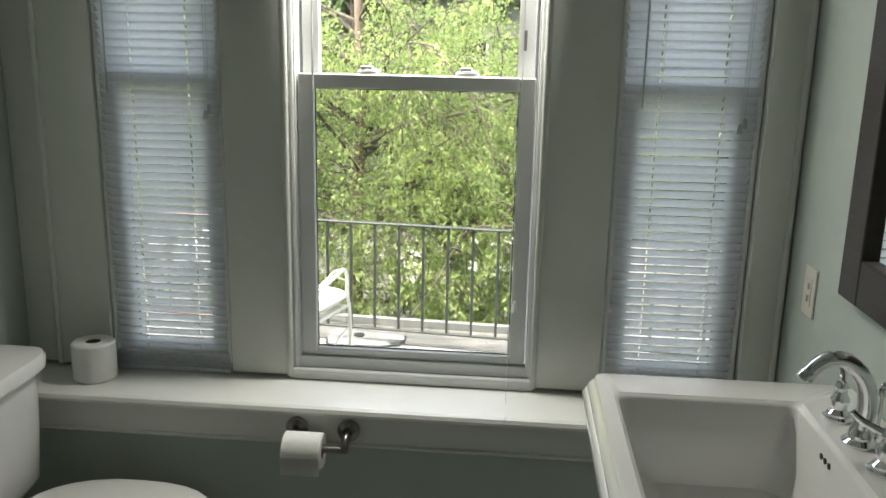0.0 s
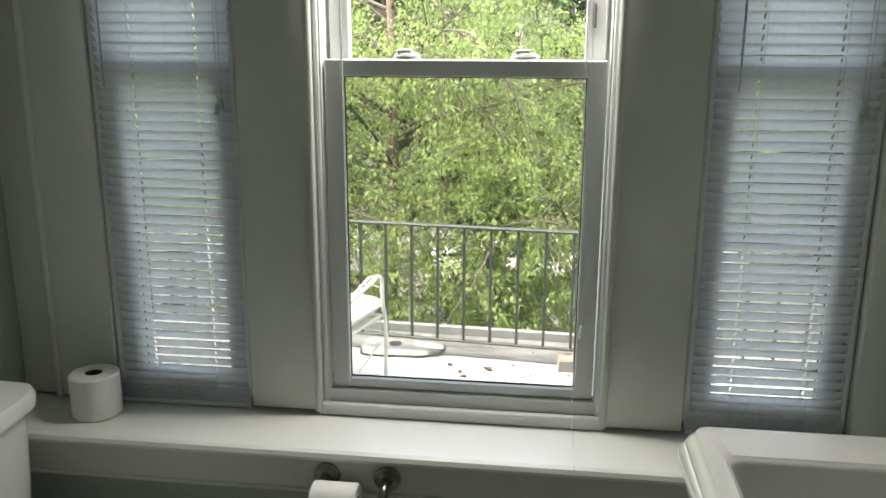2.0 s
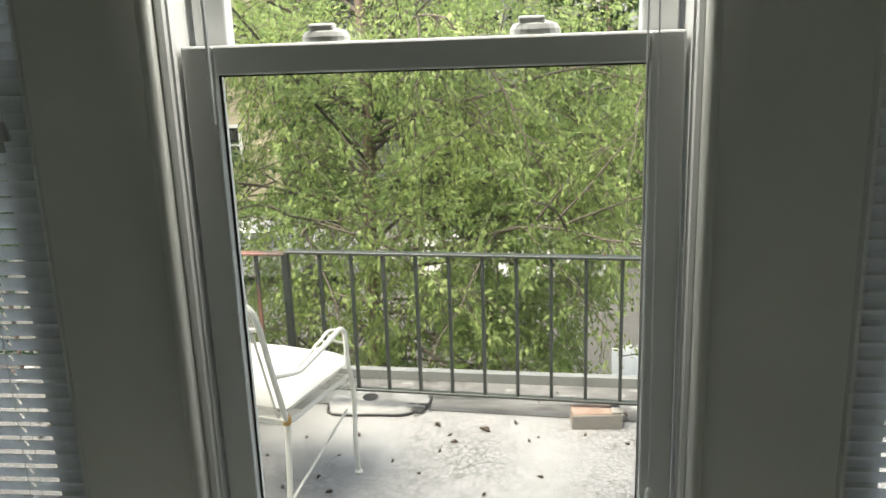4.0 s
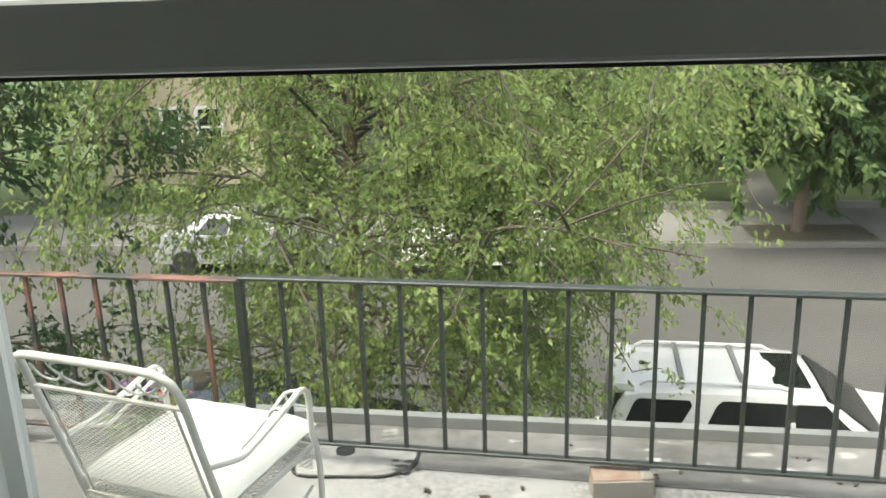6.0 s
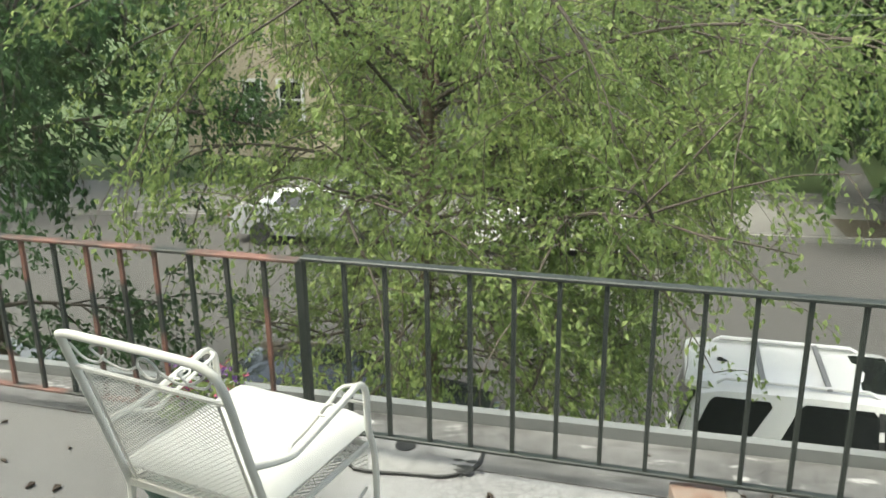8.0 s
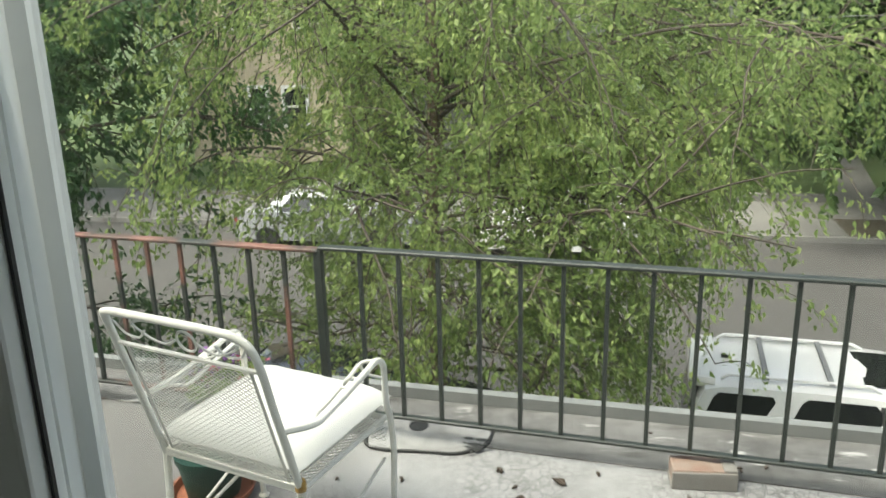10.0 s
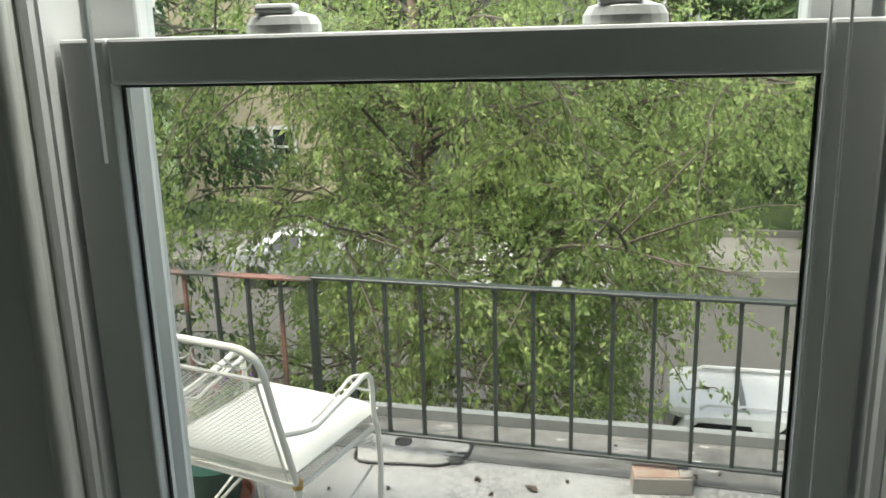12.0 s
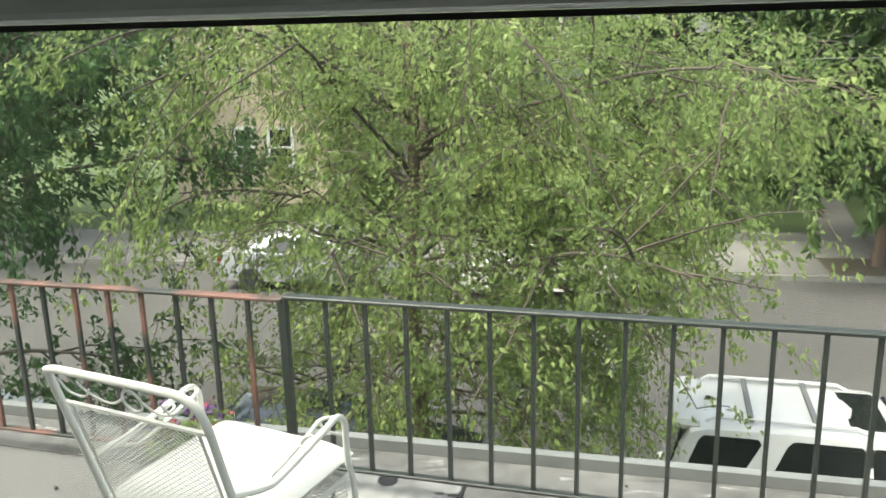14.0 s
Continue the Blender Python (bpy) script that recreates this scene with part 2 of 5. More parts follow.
def deck_mat(name, base, worn, crack_scale, crack_amount):
    """Old roof coating: chalky paint split into an alligator pattern of dark cracks, with dirty patches."""
    m = mat(name, base, worn, 1.6, 0.75, bump=0.3, bump_scale=90, fine=0.4)
    nt = m.node_tree
    N, L = nt.nodes.new, nt.links.new
    tc, vor, mr, nz, nm = N("ShaderNodeTexCoord"), N("ShaderNodeTexVoronoi"), N("ShaderNodeMapRange"), N("ShaderNodeTexNoise"), N("ShaderNodeMapRange")
    vor.feature = "DISTANCE_TO_EDGE"
    vor.inputs["Scale"].default_value = crack_scale
    warp, wa = N("ShaderNodeTexNoise"), N("ShaderNodeMix")
    warp.inputs["Scale"].default_value = 14
    wa.data_type = "RGBA"
    wa.inputs[0].default_value = 0.035
    L(tc.outputs["Object"], warp.inputs["Vector"])
    L(tc.outputs["Object"], wa.inputs[6])
    L(warp.outputs["Color"], wa.inputs[7])
    L(wa.outputs[2], vor.inputs["Vector"])
    mr.inputs["From Min"].default_value, mr.inputs["From Max"].default_value = 0.03, 0.13
    mr.inputs["To Min"].default_value, mr.inputs["To Max"].default_value = 1.0, 0.0
    L(vor.outputs["Distance"], mr.inputs["Value"])
    nz.inputs["Scale"].default_value, nz.inputs["Detail"].default_value = 1.7, 5
    L(tc.outputs["Object"], nz.inputs["Vector"])
    nm.inputs["From Min"].default_value, nm.inputs["From Max"].default_value = 0.36, 0.6
    nm.inputs["To Max"].default_value = crack_amount
    L(nz.outputs["Fac"], nm.inputs["Value"])
    mu = N("ShaderNodeMath")
    mu.operation = "MULTIPLY"
    L(mr.outputs[0], mu.inputs[0])
    L(nm.outputs[0], mu.inputs[1])
    mx = N("ShaderNodeMix")
    mx.data_type = "RGBA"
    L(mu.outputs[0], mx.inputs[0])
    p = next(n for n in nt.nodes if n.type == "BSDF_PRINCIPLED")
    L(p.inputs["Base Color"].links[0].from_socket, mx.inputs[6])
    mx.inputs[7].default_value = (0.035, 0.034, 0.033, 1)
    L(mx.outputs[2], p.inputs["Base Color"])
    return m


def peeling(m):
    """Long streaks of grime and flakes of old white paint over a coating."""
    nt = m.node_tree
    N, L = nt.nodes.new, nt.links.new
    p = next(n for n in nt.nodes if n.type == "BSDF_PRINCIPLED")
    tc = N("ShaderNodeTexCoord")
    for stretch, scale, low, high, colour in (((0.35, 1.6, 1), 5.0, 0.53, 0.62, (0.05, 0.048, 0.044)), ((0.6, 1.4, 1), 9.0, 0.60, 0.64, (0.52, 0.51, 0.48))):
        src = p.inputs["Base Color"].links[0].from_socket
        mp, nz, mr, mx = N("ShaderNodeMapping"), N("ShaderNodeTexNoise"), N("ShaderNodeMapRange"), N("ShaderNodeMix")
        mp.inputs["Scale"].default_value = stretch
        nz.inputs["Scale"].default_value, nz.inputs["Detail"].default_value, nz.inputs["Roughness"].default_value = scale, 8, 0.65
        L(tc.outputs["Object"], mp.inputs["Vector"])
        L(mp.outputs[0], nz.inputs["Vector"])
        mr.inputs["From Min"].default_value, mr.inputs["From Max"].default_value, mr.inputs["To Max"].default_value = low, high, 0.85
        L(nz.outputs["Fac"], mr.inputs["Value"])
        mx.data_type = "RGBA"
        L(mr.outputs[0], mx.inputs[0])
        L(src, mx.inputs[6])
        mx.inputs[7].default_value = (*colour, 1)
        L(mx.outputs[2], p.inputs["Base Color"])
    return m


DECK = deck_mat("cracked_roof_coating", (0.39, 0.386, 0.382), (0.26, 0.257, 0.253), 42, 0.66)
DECK_EDGE = peeling(deck_mat("stained_roof_edge", (0.25, 0.243, 0.232), (0.10, 0.096, 0.09), 16, 0.4))
def darker_end(m):
    """Mixes a darker brownish grey into the roof towards low x, its edge broken by noise."""
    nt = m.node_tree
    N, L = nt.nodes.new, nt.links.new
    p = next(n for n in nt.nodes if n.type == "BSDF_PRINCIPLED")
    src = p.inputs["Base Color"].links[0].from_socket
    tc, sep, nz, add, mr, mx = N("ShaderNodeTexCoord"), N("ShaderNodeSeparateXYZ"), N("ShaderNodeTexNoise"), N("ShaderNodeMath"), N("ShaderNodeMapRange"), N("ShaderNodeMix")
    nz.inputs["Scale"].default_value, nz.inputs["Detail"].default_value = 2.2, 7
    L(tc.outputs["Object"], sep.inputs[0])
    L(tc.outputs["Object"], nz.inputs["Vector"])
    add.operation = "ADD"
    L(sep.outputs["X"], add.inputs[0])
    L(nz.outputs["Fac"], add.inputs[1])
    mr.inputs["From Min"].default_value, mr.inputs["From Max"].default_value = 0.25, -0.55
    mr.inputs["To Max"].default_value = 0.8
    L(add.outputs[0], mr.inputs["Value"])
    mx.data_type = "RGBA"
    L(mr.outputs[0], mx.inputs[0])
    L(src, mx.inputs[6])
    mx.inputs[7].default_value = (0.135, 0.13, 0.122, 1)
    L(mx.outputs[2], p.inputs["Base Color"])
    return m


DECK = darker_end(DECK)
PAD = deck_mat("patched_roofing", (0.40, 0.395, 0.385), (0.16, 0.157, 0.15), 9, 0.3)
TAR = mat("black_tar", (0.02, 0.02, 0.02), (0.04, 0.04, 0.038), 20, 0.6, bump=0.5)


def rust_over(m, colour=(0.20, 0.06, 0.035), scale=3.0, low=0.5, high=0.62):
    """Rust showing in patches through a paint."""
    nt = m.node_tree
    N, L = nt.nodes.new, nt.links.new
    p = next(n for n in nt.nodes if n.type == "BSDF_PRINCIPLED")
    src = p.inputs["Base Color"].links[0].from_socket
    tc, nz, mr, mx = N("ShaderNodeTexCoord"), N("ShaderNodeTexNoise"), N("ShaderNodeMapRange"), N("ShaderNodeMix")
    nz.inputs["Scale"].default_value, nz.inputs["Detail"].default_value = scale, 5
    nz.noise_dimensions = "4D"
    oi, om = N("ShaderNodeObjectInfo"), N("ShaderNodeMath")
    om.operation = "MULTIPLY"
    om.inputs[1].default_value = 40.0
    L(oi.outputs["Random"], om.inputs[0])
    L(om.outputs[0], nz.inputs["W"])
    L(tc.outputs["Object"], nz.inputs["Vector"])
    mr.inputs["From Min"].default_value, mr.inputs["From Max"].default_value = low, high
    L(nz.outputs["Fac"], mr.inputs["Value"])
    mx.data_type = "RGBA"
    L(mr.outputs[0], mx.inputs[0])
    L(src, mx.inputs[6])
    mx.inputs[7].default_value = (*colour, 1)
    L(mx.outputs[2], p.inputs["Base Color"])
    return m


RUSTY_IRON = rust_over(mat("rusty_iron_paint", (0.03, 0.038, 0.033), (0.05, 0.05, 0.045), 14, 0.6, bump=0.4), (0.20, 0.098, 0.075), 4.0, 0.49, 0.58)


# ---- building helpers ----
def mesh_object(name, bm, material, smooth=False):
    me = bpy.data.meshes.new(name)
    bm.to_mesh(me)
    bm.free()
    for mm in material if isinstance(material, (list, tuple)) else [material]:
        me.materials.append(mm)
    if smooth:
        me.shade_smooth()
        me.set_sharp_from_angle(angle=radians(40))
    return new(name, me)


def part(name, bm, material, parent, label="", smooth=False):
    ob = mesh_object(name, bm, material, smooth)
    ob.parent = parent
    ob.matrix_parent_inverse = Matrix.Identity(4)
    if parent is not None and parent.type != "EMPTY":
        ob.matrix_parent_inverse = parent.matrix_basis.inverted()
    return tagged(ob, label)


def thing(name, label, category, m=None, group="", kind=""):
    ob = new(name)
    ob.empty_display_size = 0.1
    ob.matrix_basis = m or Matrix.Identity(4)
    return tagged(ob, label, category, group, kind)


def box(bm, x0, x1, y0, y1, z0, z1, bevel=0.0, seg=2, m=None):
    r = bmesh.ops.create_cube(bm, size=1.0)
    vs = r["verts"]
    mm = Matrix.LocRotScale(((x0 + x1) / 2, (y0 + y1) / 2, (z0 + z1) / 2), None, (abs(x1 - x0), abs(y1 - y0), abs(z1 - z0)))
    bmesh.ops.transform(bm, matrix=(m @ mm) if m else mm, verts=vs)
    if bevel:
        es = list({e for v in vs for e in v.link_edges})
        bmesh.ops.bevel(bm, geom=es, offset=bevel, segments=seg, affect="EDGES", profile=0.5)
    return bm


def boxm(*a, **k):
    return box(bmesh.new(), *a, **k)


def smooth_path(pts, n=6):
    """Catmull-Rom through the points."""
    pts = [Vector(p) for p in pts]
    if len(pts) < 3:
        return pts
    out = []
    for i in range(len(pts) - 1):
        p0, p1, p2, p3 = pts[max(i - 1, 0)], pts[i], pts[i + 1], pts[min(i + 2, len(pts) - 1)]
        for k in range(n):
            t = k / n
            out.append(0.5 * ((2 * p1) + (p2 - p0) * t + (2 * p0 - 5 * p1 + 4 * p2 - p3) * t * t + (3 * p1 - p0 - 3 * p2 + p3) * t ** 3))
    out.append(pts[-1])
    return out


def tube(bm, pts, r, seg=8, r_end=None, curved=0, cap=True, flat=1.0):
    """A round bar along points; curved > 0 smooths the line; flat squashes it."""
    pts = smooth_path(pts, curved) if curved else [Vector(p) for p in pts]
    n = len(pts)
    rings = []
    ref = None
    for i, p in enumerate(pts):
        d = (pts[min(i + 1, n - 1)] - pts[max(i - 1, 0)]).normalized()
        if ref is None:
            ref = Vector((0, 0, 1)) if abs(d.z) < 0.9 else Vector((1, 0, 0))
        u = (ref - d * ref.dot(d))
        u = u.normalized() if u.length > 1e-6 else d.orthogonal().normalized()
        ref = u
        w = d.cross(u)
        rad = r if r_end is None else r + (r_end - r) * i / max(1, n - 1)
        rings.append([bm.verts.new(p + (u * math.cos(a) + w * math.sin(a) * flat) * rad) for a in [2 * math.pi * k / seg for k in range(seg)]])
    for a, b in zip(rings, rings[1:]):
        for k in range(seg):
            bm.faces.new((a[k], a[(k + 1) % seg], b[(k + 1) % seg], b[k]))
    if cap:
        bm.faces.new(list(reversed(rings[0])))
        bm.faces.new(rings[-1])
    return bm


def tubem(*a, **k):
    return tube(bmesh.new(), *a, **k)


def lathe(bm, profile, seg=28, m=None):
    """Turn (radius, height) pairs round z."""
    rings = []
    for r, z in profile:
        ring = []
        for k in range(seg):
            a = 2 * math.pi * k / seg
            v = Vector((max(r, 1e-4) * math.cos(a), max(r, 1e-4) * math.sin(a), z))
            ring.append(bm.verts.new(m @ v if m else v))
        rings.append(ring)
    for a, b in zip(rings, rings[1:]):
        for k in range(seg):
            bm.faces.new((a[k], a[(k + 1) % seg], b[(k + 1) % seg], b[k]))
    bm.faces.new(list(reversed(rings[0])))
    bm.faces.new(rings[-1])
    return bm


def lathem(*a, **k):
    return lathe(bmesh.new(), *a, **k)


def loft(bm, rings, cap=True, closed=True):
    vs = [[bm.verts.new(p) for p in ring] for ring in rings]
    n = len(vs[0])
    for a, b in zip(vs, vs[1:]):
        for k in range(n if closed else n - 1):
            bm.faces.new((a[k], a[(k + 1) % n], b[(k + 1) % n], b[k]))
    if cap:
        bm.faces.new(list(reversed(vs[0])))
        bm.faces.new(vs[-1])
    bmesh.ops.recalc_face_normals(bm, faces=bm.faces)
    return bm


def prism(bm, poly, axis, a, b):
    """A polygon (two coordinates) pushed along an axis from a to b."""
    def at(p, q):
        return {"x": (q, p[0], p[1]), "y": (p[0], q, p[1]), "z": (p[0], p[1], q)}[axis]
    return loft(bm, [[at(p, a) for p in poly], [at(p, b) for p in poly]])


def structure(name, bm, material, label, category):
    return tagged(mesh_object(name, bm, material), label, category, kind="structure")

# ---- the bathroom shell ----
XL, XR, YB, ZC = -0.79, 1.262, -2.95, 2.50          # left wall, right wall, back wall, ceiling
WT = 0.17                                           # thickness of the window wall
HEAD = 2.06                                         # window heads
OPEN = [(-0.535, -0.195), (-0.035, 0.645), (0.815, 1.165)]   # three window openings, from x to x
SILL_Z, STOOL_Z = 0.685, 0.655
FLOOR_Z, DECK_Z, STREET_Z = 0.0, 0.005, -4.35


def wall_with_openings():
    bm = bmesh.new()
    xs = [XL - 0.15] + [v for o in OPEN for v in o] + [XR + 0.15]
    for a, b in zip(xs[::2], xs[1::2]):
        box(bm, a, b, 0.0, WT, SILL_Z, HEAD)
    box(bm, xs[0], xs[-1], 0.0, WT, HEAD, 2.9)
    box(bm, xs[0], xs[-1], 0.0, 0.108, -0.3, SILL_Z)
    box(bm, xs[0], xs[-1], 0.108, WT, -0.3, 0.60)
    for a, b in zip(xs[::2], xs[1::2]):
        box(bm, a, b, 0.108, WT, 0.60, SILL_Z)
    return bm


structure("wall_north", wall_with_openings(), WALL, "pale green window wall with three openings", "wall")
structure("wall_west", boxm(XL - 0.15, XL, YB - 0.15, 0.0, -0.3, 2.9), WALL, "pale green painted side wall", "wall")
structure("wall_east", boxm(XR, XR + 0.15, YB - 0.15, 0.0, -0.3, 2.9), WALL, "pale green painted wall behind the sink", "wall")
structure("wall_south", boxm(XL, XR, YB - 0.15, YB, -0.3, 2.9), WALL, "plain pale green back wall", "wall")
structure("ceiling", boxm(XL - 0.15, XR + 0.15, YB - 0.15, WT, ZC, ZC + 0.1), CEIL, "plain white bathroom ceiling", "ceiling")
structure("floor", boxm(XL - 0.15, XR + 0.15, YB - 0.15, 0.0, -0.12, FLOOR_Z), TILE, "grey bathroom floor", "floor")


def casing(name, x0, x1, bead_left, bead_right, y=-0.028):
    """A flat upright board with a rounded bead along one or both edges."""
    bm = bmesh.new()
    box(bm, x0, x1, y, -0.0005, SILL_Z - 0.02, HEAD + 0.1, 0.003)
    for on, x in ((bead_left, x0 + 0.009), (bead_right, x1 - 0.009)):
        if on:
            tube(bm, [(x, y, SILL_Z - 0.02), (x, y, HEAD + 0.09)], 0.009, 10)
            box(bm, x - 0.003, x + 0.003, y - 0.004, y + 0.002, SILL_Z - 0.02, HEAD + 0.09)
    return tagged(mesh_object(name, bm, TRIM, True), "white painted window casing board with bead", "trim", kind="structure")


casing("trim_west_corner", -0.700, -0.537, True, False)
casing("trim_west_mullion", -0.193, -0.020, False, True)
casing("trim_east_mullion", 0.628, 0.813, True, False)
casing("trim_east_corner", 1.167, 1.2595, False, True, -0.05)
structure("trim_west_return", boxm(XL + 0.001, -0.702, -0.016, -0.0005, SILL_Z - 0.02, HEAD + 0.1, 0.002), TRIM, "narrow white board beside the corner", "trim")
structure("trim_head", boxm(XL + 0.002, XR - 0.002, -0.034, -0.0005, HEAD + 0.1, HEAD + 0.24, 0.004), TRIM, "white head board over the windows", "trim")


def stool():
    """The deep window shelf with a rounded nose."""
    bm = bmesh.new()
    prof = [(-0.0005, STOOL_Z), (-0.200, STOOL_Z), (-0.211, STOOL_Z - 0.004), (-0.2155, STOOL_Z - 0.013), (-0.211, STOOL_Z - 0.022), (-0.200, STOOL_Z - 0.026), (-0.0005, STOOL_Z - 0.026)]
    return prism(bm, prof, "x", XL + 0.002, XR - 0.002)


structure("window_shelf", stool(), SHELF, "deep white painted window shelf with rounded nose", "shelf")
ap = bmesh.new()
box(ap, XL + 0.002, XR - 0.002, -0.188, -0.172, 0.543, STOOL_Z - 0.0265, 0.002)
tube(ap, [(XL + 0.002, -0.188, 0.547), (XR - 0.002, -0.188, 0.547)], 0.006, 8)
structure("apron", ap, TRIM, "white apron board under the window shelf", "trim")
structure("wall_ledge", boxm(XL + 0.001, XR - 0.001, -0.172, -0.0005, FLOOR_Z, STOOL_Z - 0.0275), WALL, "pale green wall below the window shelf", "wall")
structure("baseboard", boxm(XL + 0.002, XR - 0.002, -0.187, -0.1725, FLOOR_Z, 0.14, 0.004), TRIM, "white baseboard below the windows", "baseboard")


# ---- windows ----
def frame_ring(bm, x0, x1, z0, z1, y0, y1, w, wb=None, wt=None, bevel=0.003):
    wb, wt = wb or w, wt or w
    box(bm, x0, x0 + w, y0, y1, z0, z1, bevel)
    box(bm, x1 - w, x1, y0, y1, z0, z1, bevel)
    box(bm, x0 + w, x1 - w, y0, y1, z0, z0 + wb, bevel)
    box(bm, x0 + w, x1 - w, y0, y1, z1 - wt, z1, bevel)
    return bm


def double_hung(name, o0, o1, s0, s1, label):
    """Frame, sill, lower sash in front, upper sash behind, panes, gaskets and outer screen track."""
    w = thing(name, label, "window", kind="structure")
    jw0, jw1 = s0 - 0.004, s1 + 0.004
    zs0, zs1, mid = 0.718, 2.035, 1.483
    bm = bmesh.new()                                   # jambs with stops, head
    box(bm, o0 + 0.001, jw0, -0.012, 0.122, SILL_Z + 0.001, HEAD - 0.001)
    box(bm, jw1, o1 - 0.001, -0.012, 0.122, SILL_Z + 0.001, HEAD - 0.001)
    box(bm, jw0, jw1, -0.012, 0.122, zs1, HEAD - 0.001)
    tube(bm, [(jw0 - 0.010, -0.013, SILL_Z + 0.002), (jw0 - 0.010, -0.013, zs1)], 0.007, 8)
    tube(bm, [(jw1 + 0.010, -0.013, SILL_Z + 0.002), (jw1 + 0.010, -0.013, zs1)], 0.007, 8)
    part("window_frame", bm, SASH, w)
    bm = bmesh.new()
    if name == "window_2":
        box(bm, o0 + 0.006, o1 - 0.006, -0.032, -0.0125, STOOL_Z + 0.001, 0.686, 0.004)
        tube(bm, [(o0 + 0.02, -0.031, 0.683), (o1 - 0.02, -0.031, 0.683)], 0.0055, 8)
    box(bm, jw0, jw1, -0.012, 0.034, SILL_Z + 0.001, zs0 - 0.003)
    box(bm, jw0, jw1, 0.0345, 0.120, SILL_Z - 0.015, SILL_Z + 0.003)
    part("window_sill", bm, SASH, w)
    bm = bmesh.new()                                   # lower sash
    frame_ring(bm, s0, s1, zs0, mid, 0.0, 0.030, 0.041, 0.022, 0.036)
    part("lower_sash", bm, SASH, w)
    bm = bmesh.new()
    frame_ring(bm, s0 + 0.0415, s1 - 0.0415, zs0 + 0.0225, mid - 0.0365, 0.0145, 0.0175, 0.0022, bevel=0)
    part("gasket", bm, RUBBER, w)
    part("lower_pane", boxm(s0 + 0.0415, s1 - 0.0415, 0.019, 0.022, zs0 + 0.0225, mid - 0.0365), GLASS, w).visible_shadow = False
    bm = bmesh.new()                                   # upper sash, set behind
    frame_ring(bm, s0 + 0.004, s1 - 0.004, mid - 0.034, zs1 - 0.002, 0.040, 0.068, 0.044, 0.034, 0.045)
    part("upper_sash", bm, SASH, w)
    part("upper_pane", boxm(s0 + 0.0485, s1 - 0.0485, 0.054, 0.057, mid + 0.0005, zs1 - 0.0475), GLASS, w).visible_shadow = False
    bm = bmesh.new()                                   # outer track and blind stop
    box(bm, jw0, jw0 + 0.012, 0.072, 0.084, SILL_Z + 0.004, zs1)
    box(bm, jw1 - 0.012, jw1, 0.072, 0.084, SILL_Z + 0.004, zs1)
    box(bm, jw0, jw0 + 0.014, 0.102, 0.114, SILL_Z + 0.004, zs1)
    box(bm, jw1 - 0.014, jw1, 0.102, 0.114, SILL_Z + 0.004, zs1)
    box(bm, jw0 + 0.014, jw1 - 0.014, 0.102, 0.114, SILL_Z + 0.0035, SILL_Z + 0.010)
    part("outer_track", bm, SASH, w)
    part("insect_screen", boxm(jw0 + 0.014, jw1 - 0.014, 0.107, 0.108, SILL_Z + 0.0105, mid), SCREEN, w).visible_shadow = False
    return w


win_mid = double_hung("window_2", OPEN[1][0], OPEN[1][1], 0.0, 0.612, "white vinyl double-hung window with closed lower sash")
for x in (0.182, 0.437):                                # cam locks on the meeting rail
    bm = bmesh.new()
    lathe(bm, [(0.030, 0), (0.030, 0.006), (0.026, 0.012), (0.012, 0.016), (0, 0.017)], 20, Matrix.Translation((x, 0.016, 1.4835)) @ Matrix.Diagonal((1, 0.45, 1, 1)))
    box(bm, x - 0.02, x + 0.012, 0.006, 0.022, 1.497, 1.505, 0.003)
    part("sash_lock", bm, SASH, win_mid, "white cam lock")
bm = boxm(0.577, 0.585, 0.0385, 0.0395, 1.55, 1.60, 0)
part("tilt_latch", bm, GREY_PLASTIC, win_mid, "small grey latch")
double_hung("window_1", OPEN[0][0], OPEN[0][1], OPEN[0][0] + 0.02, OPEN[0][1] - 0.02, "narrow white double-hung window behind a blind")
double_hung("window_3", OPEN[2][0], OPEN[2][1], OPEN[2][0] + 0.02, OPEN[2][1] - 0.02, "narrow white double-hung window behind a blind")


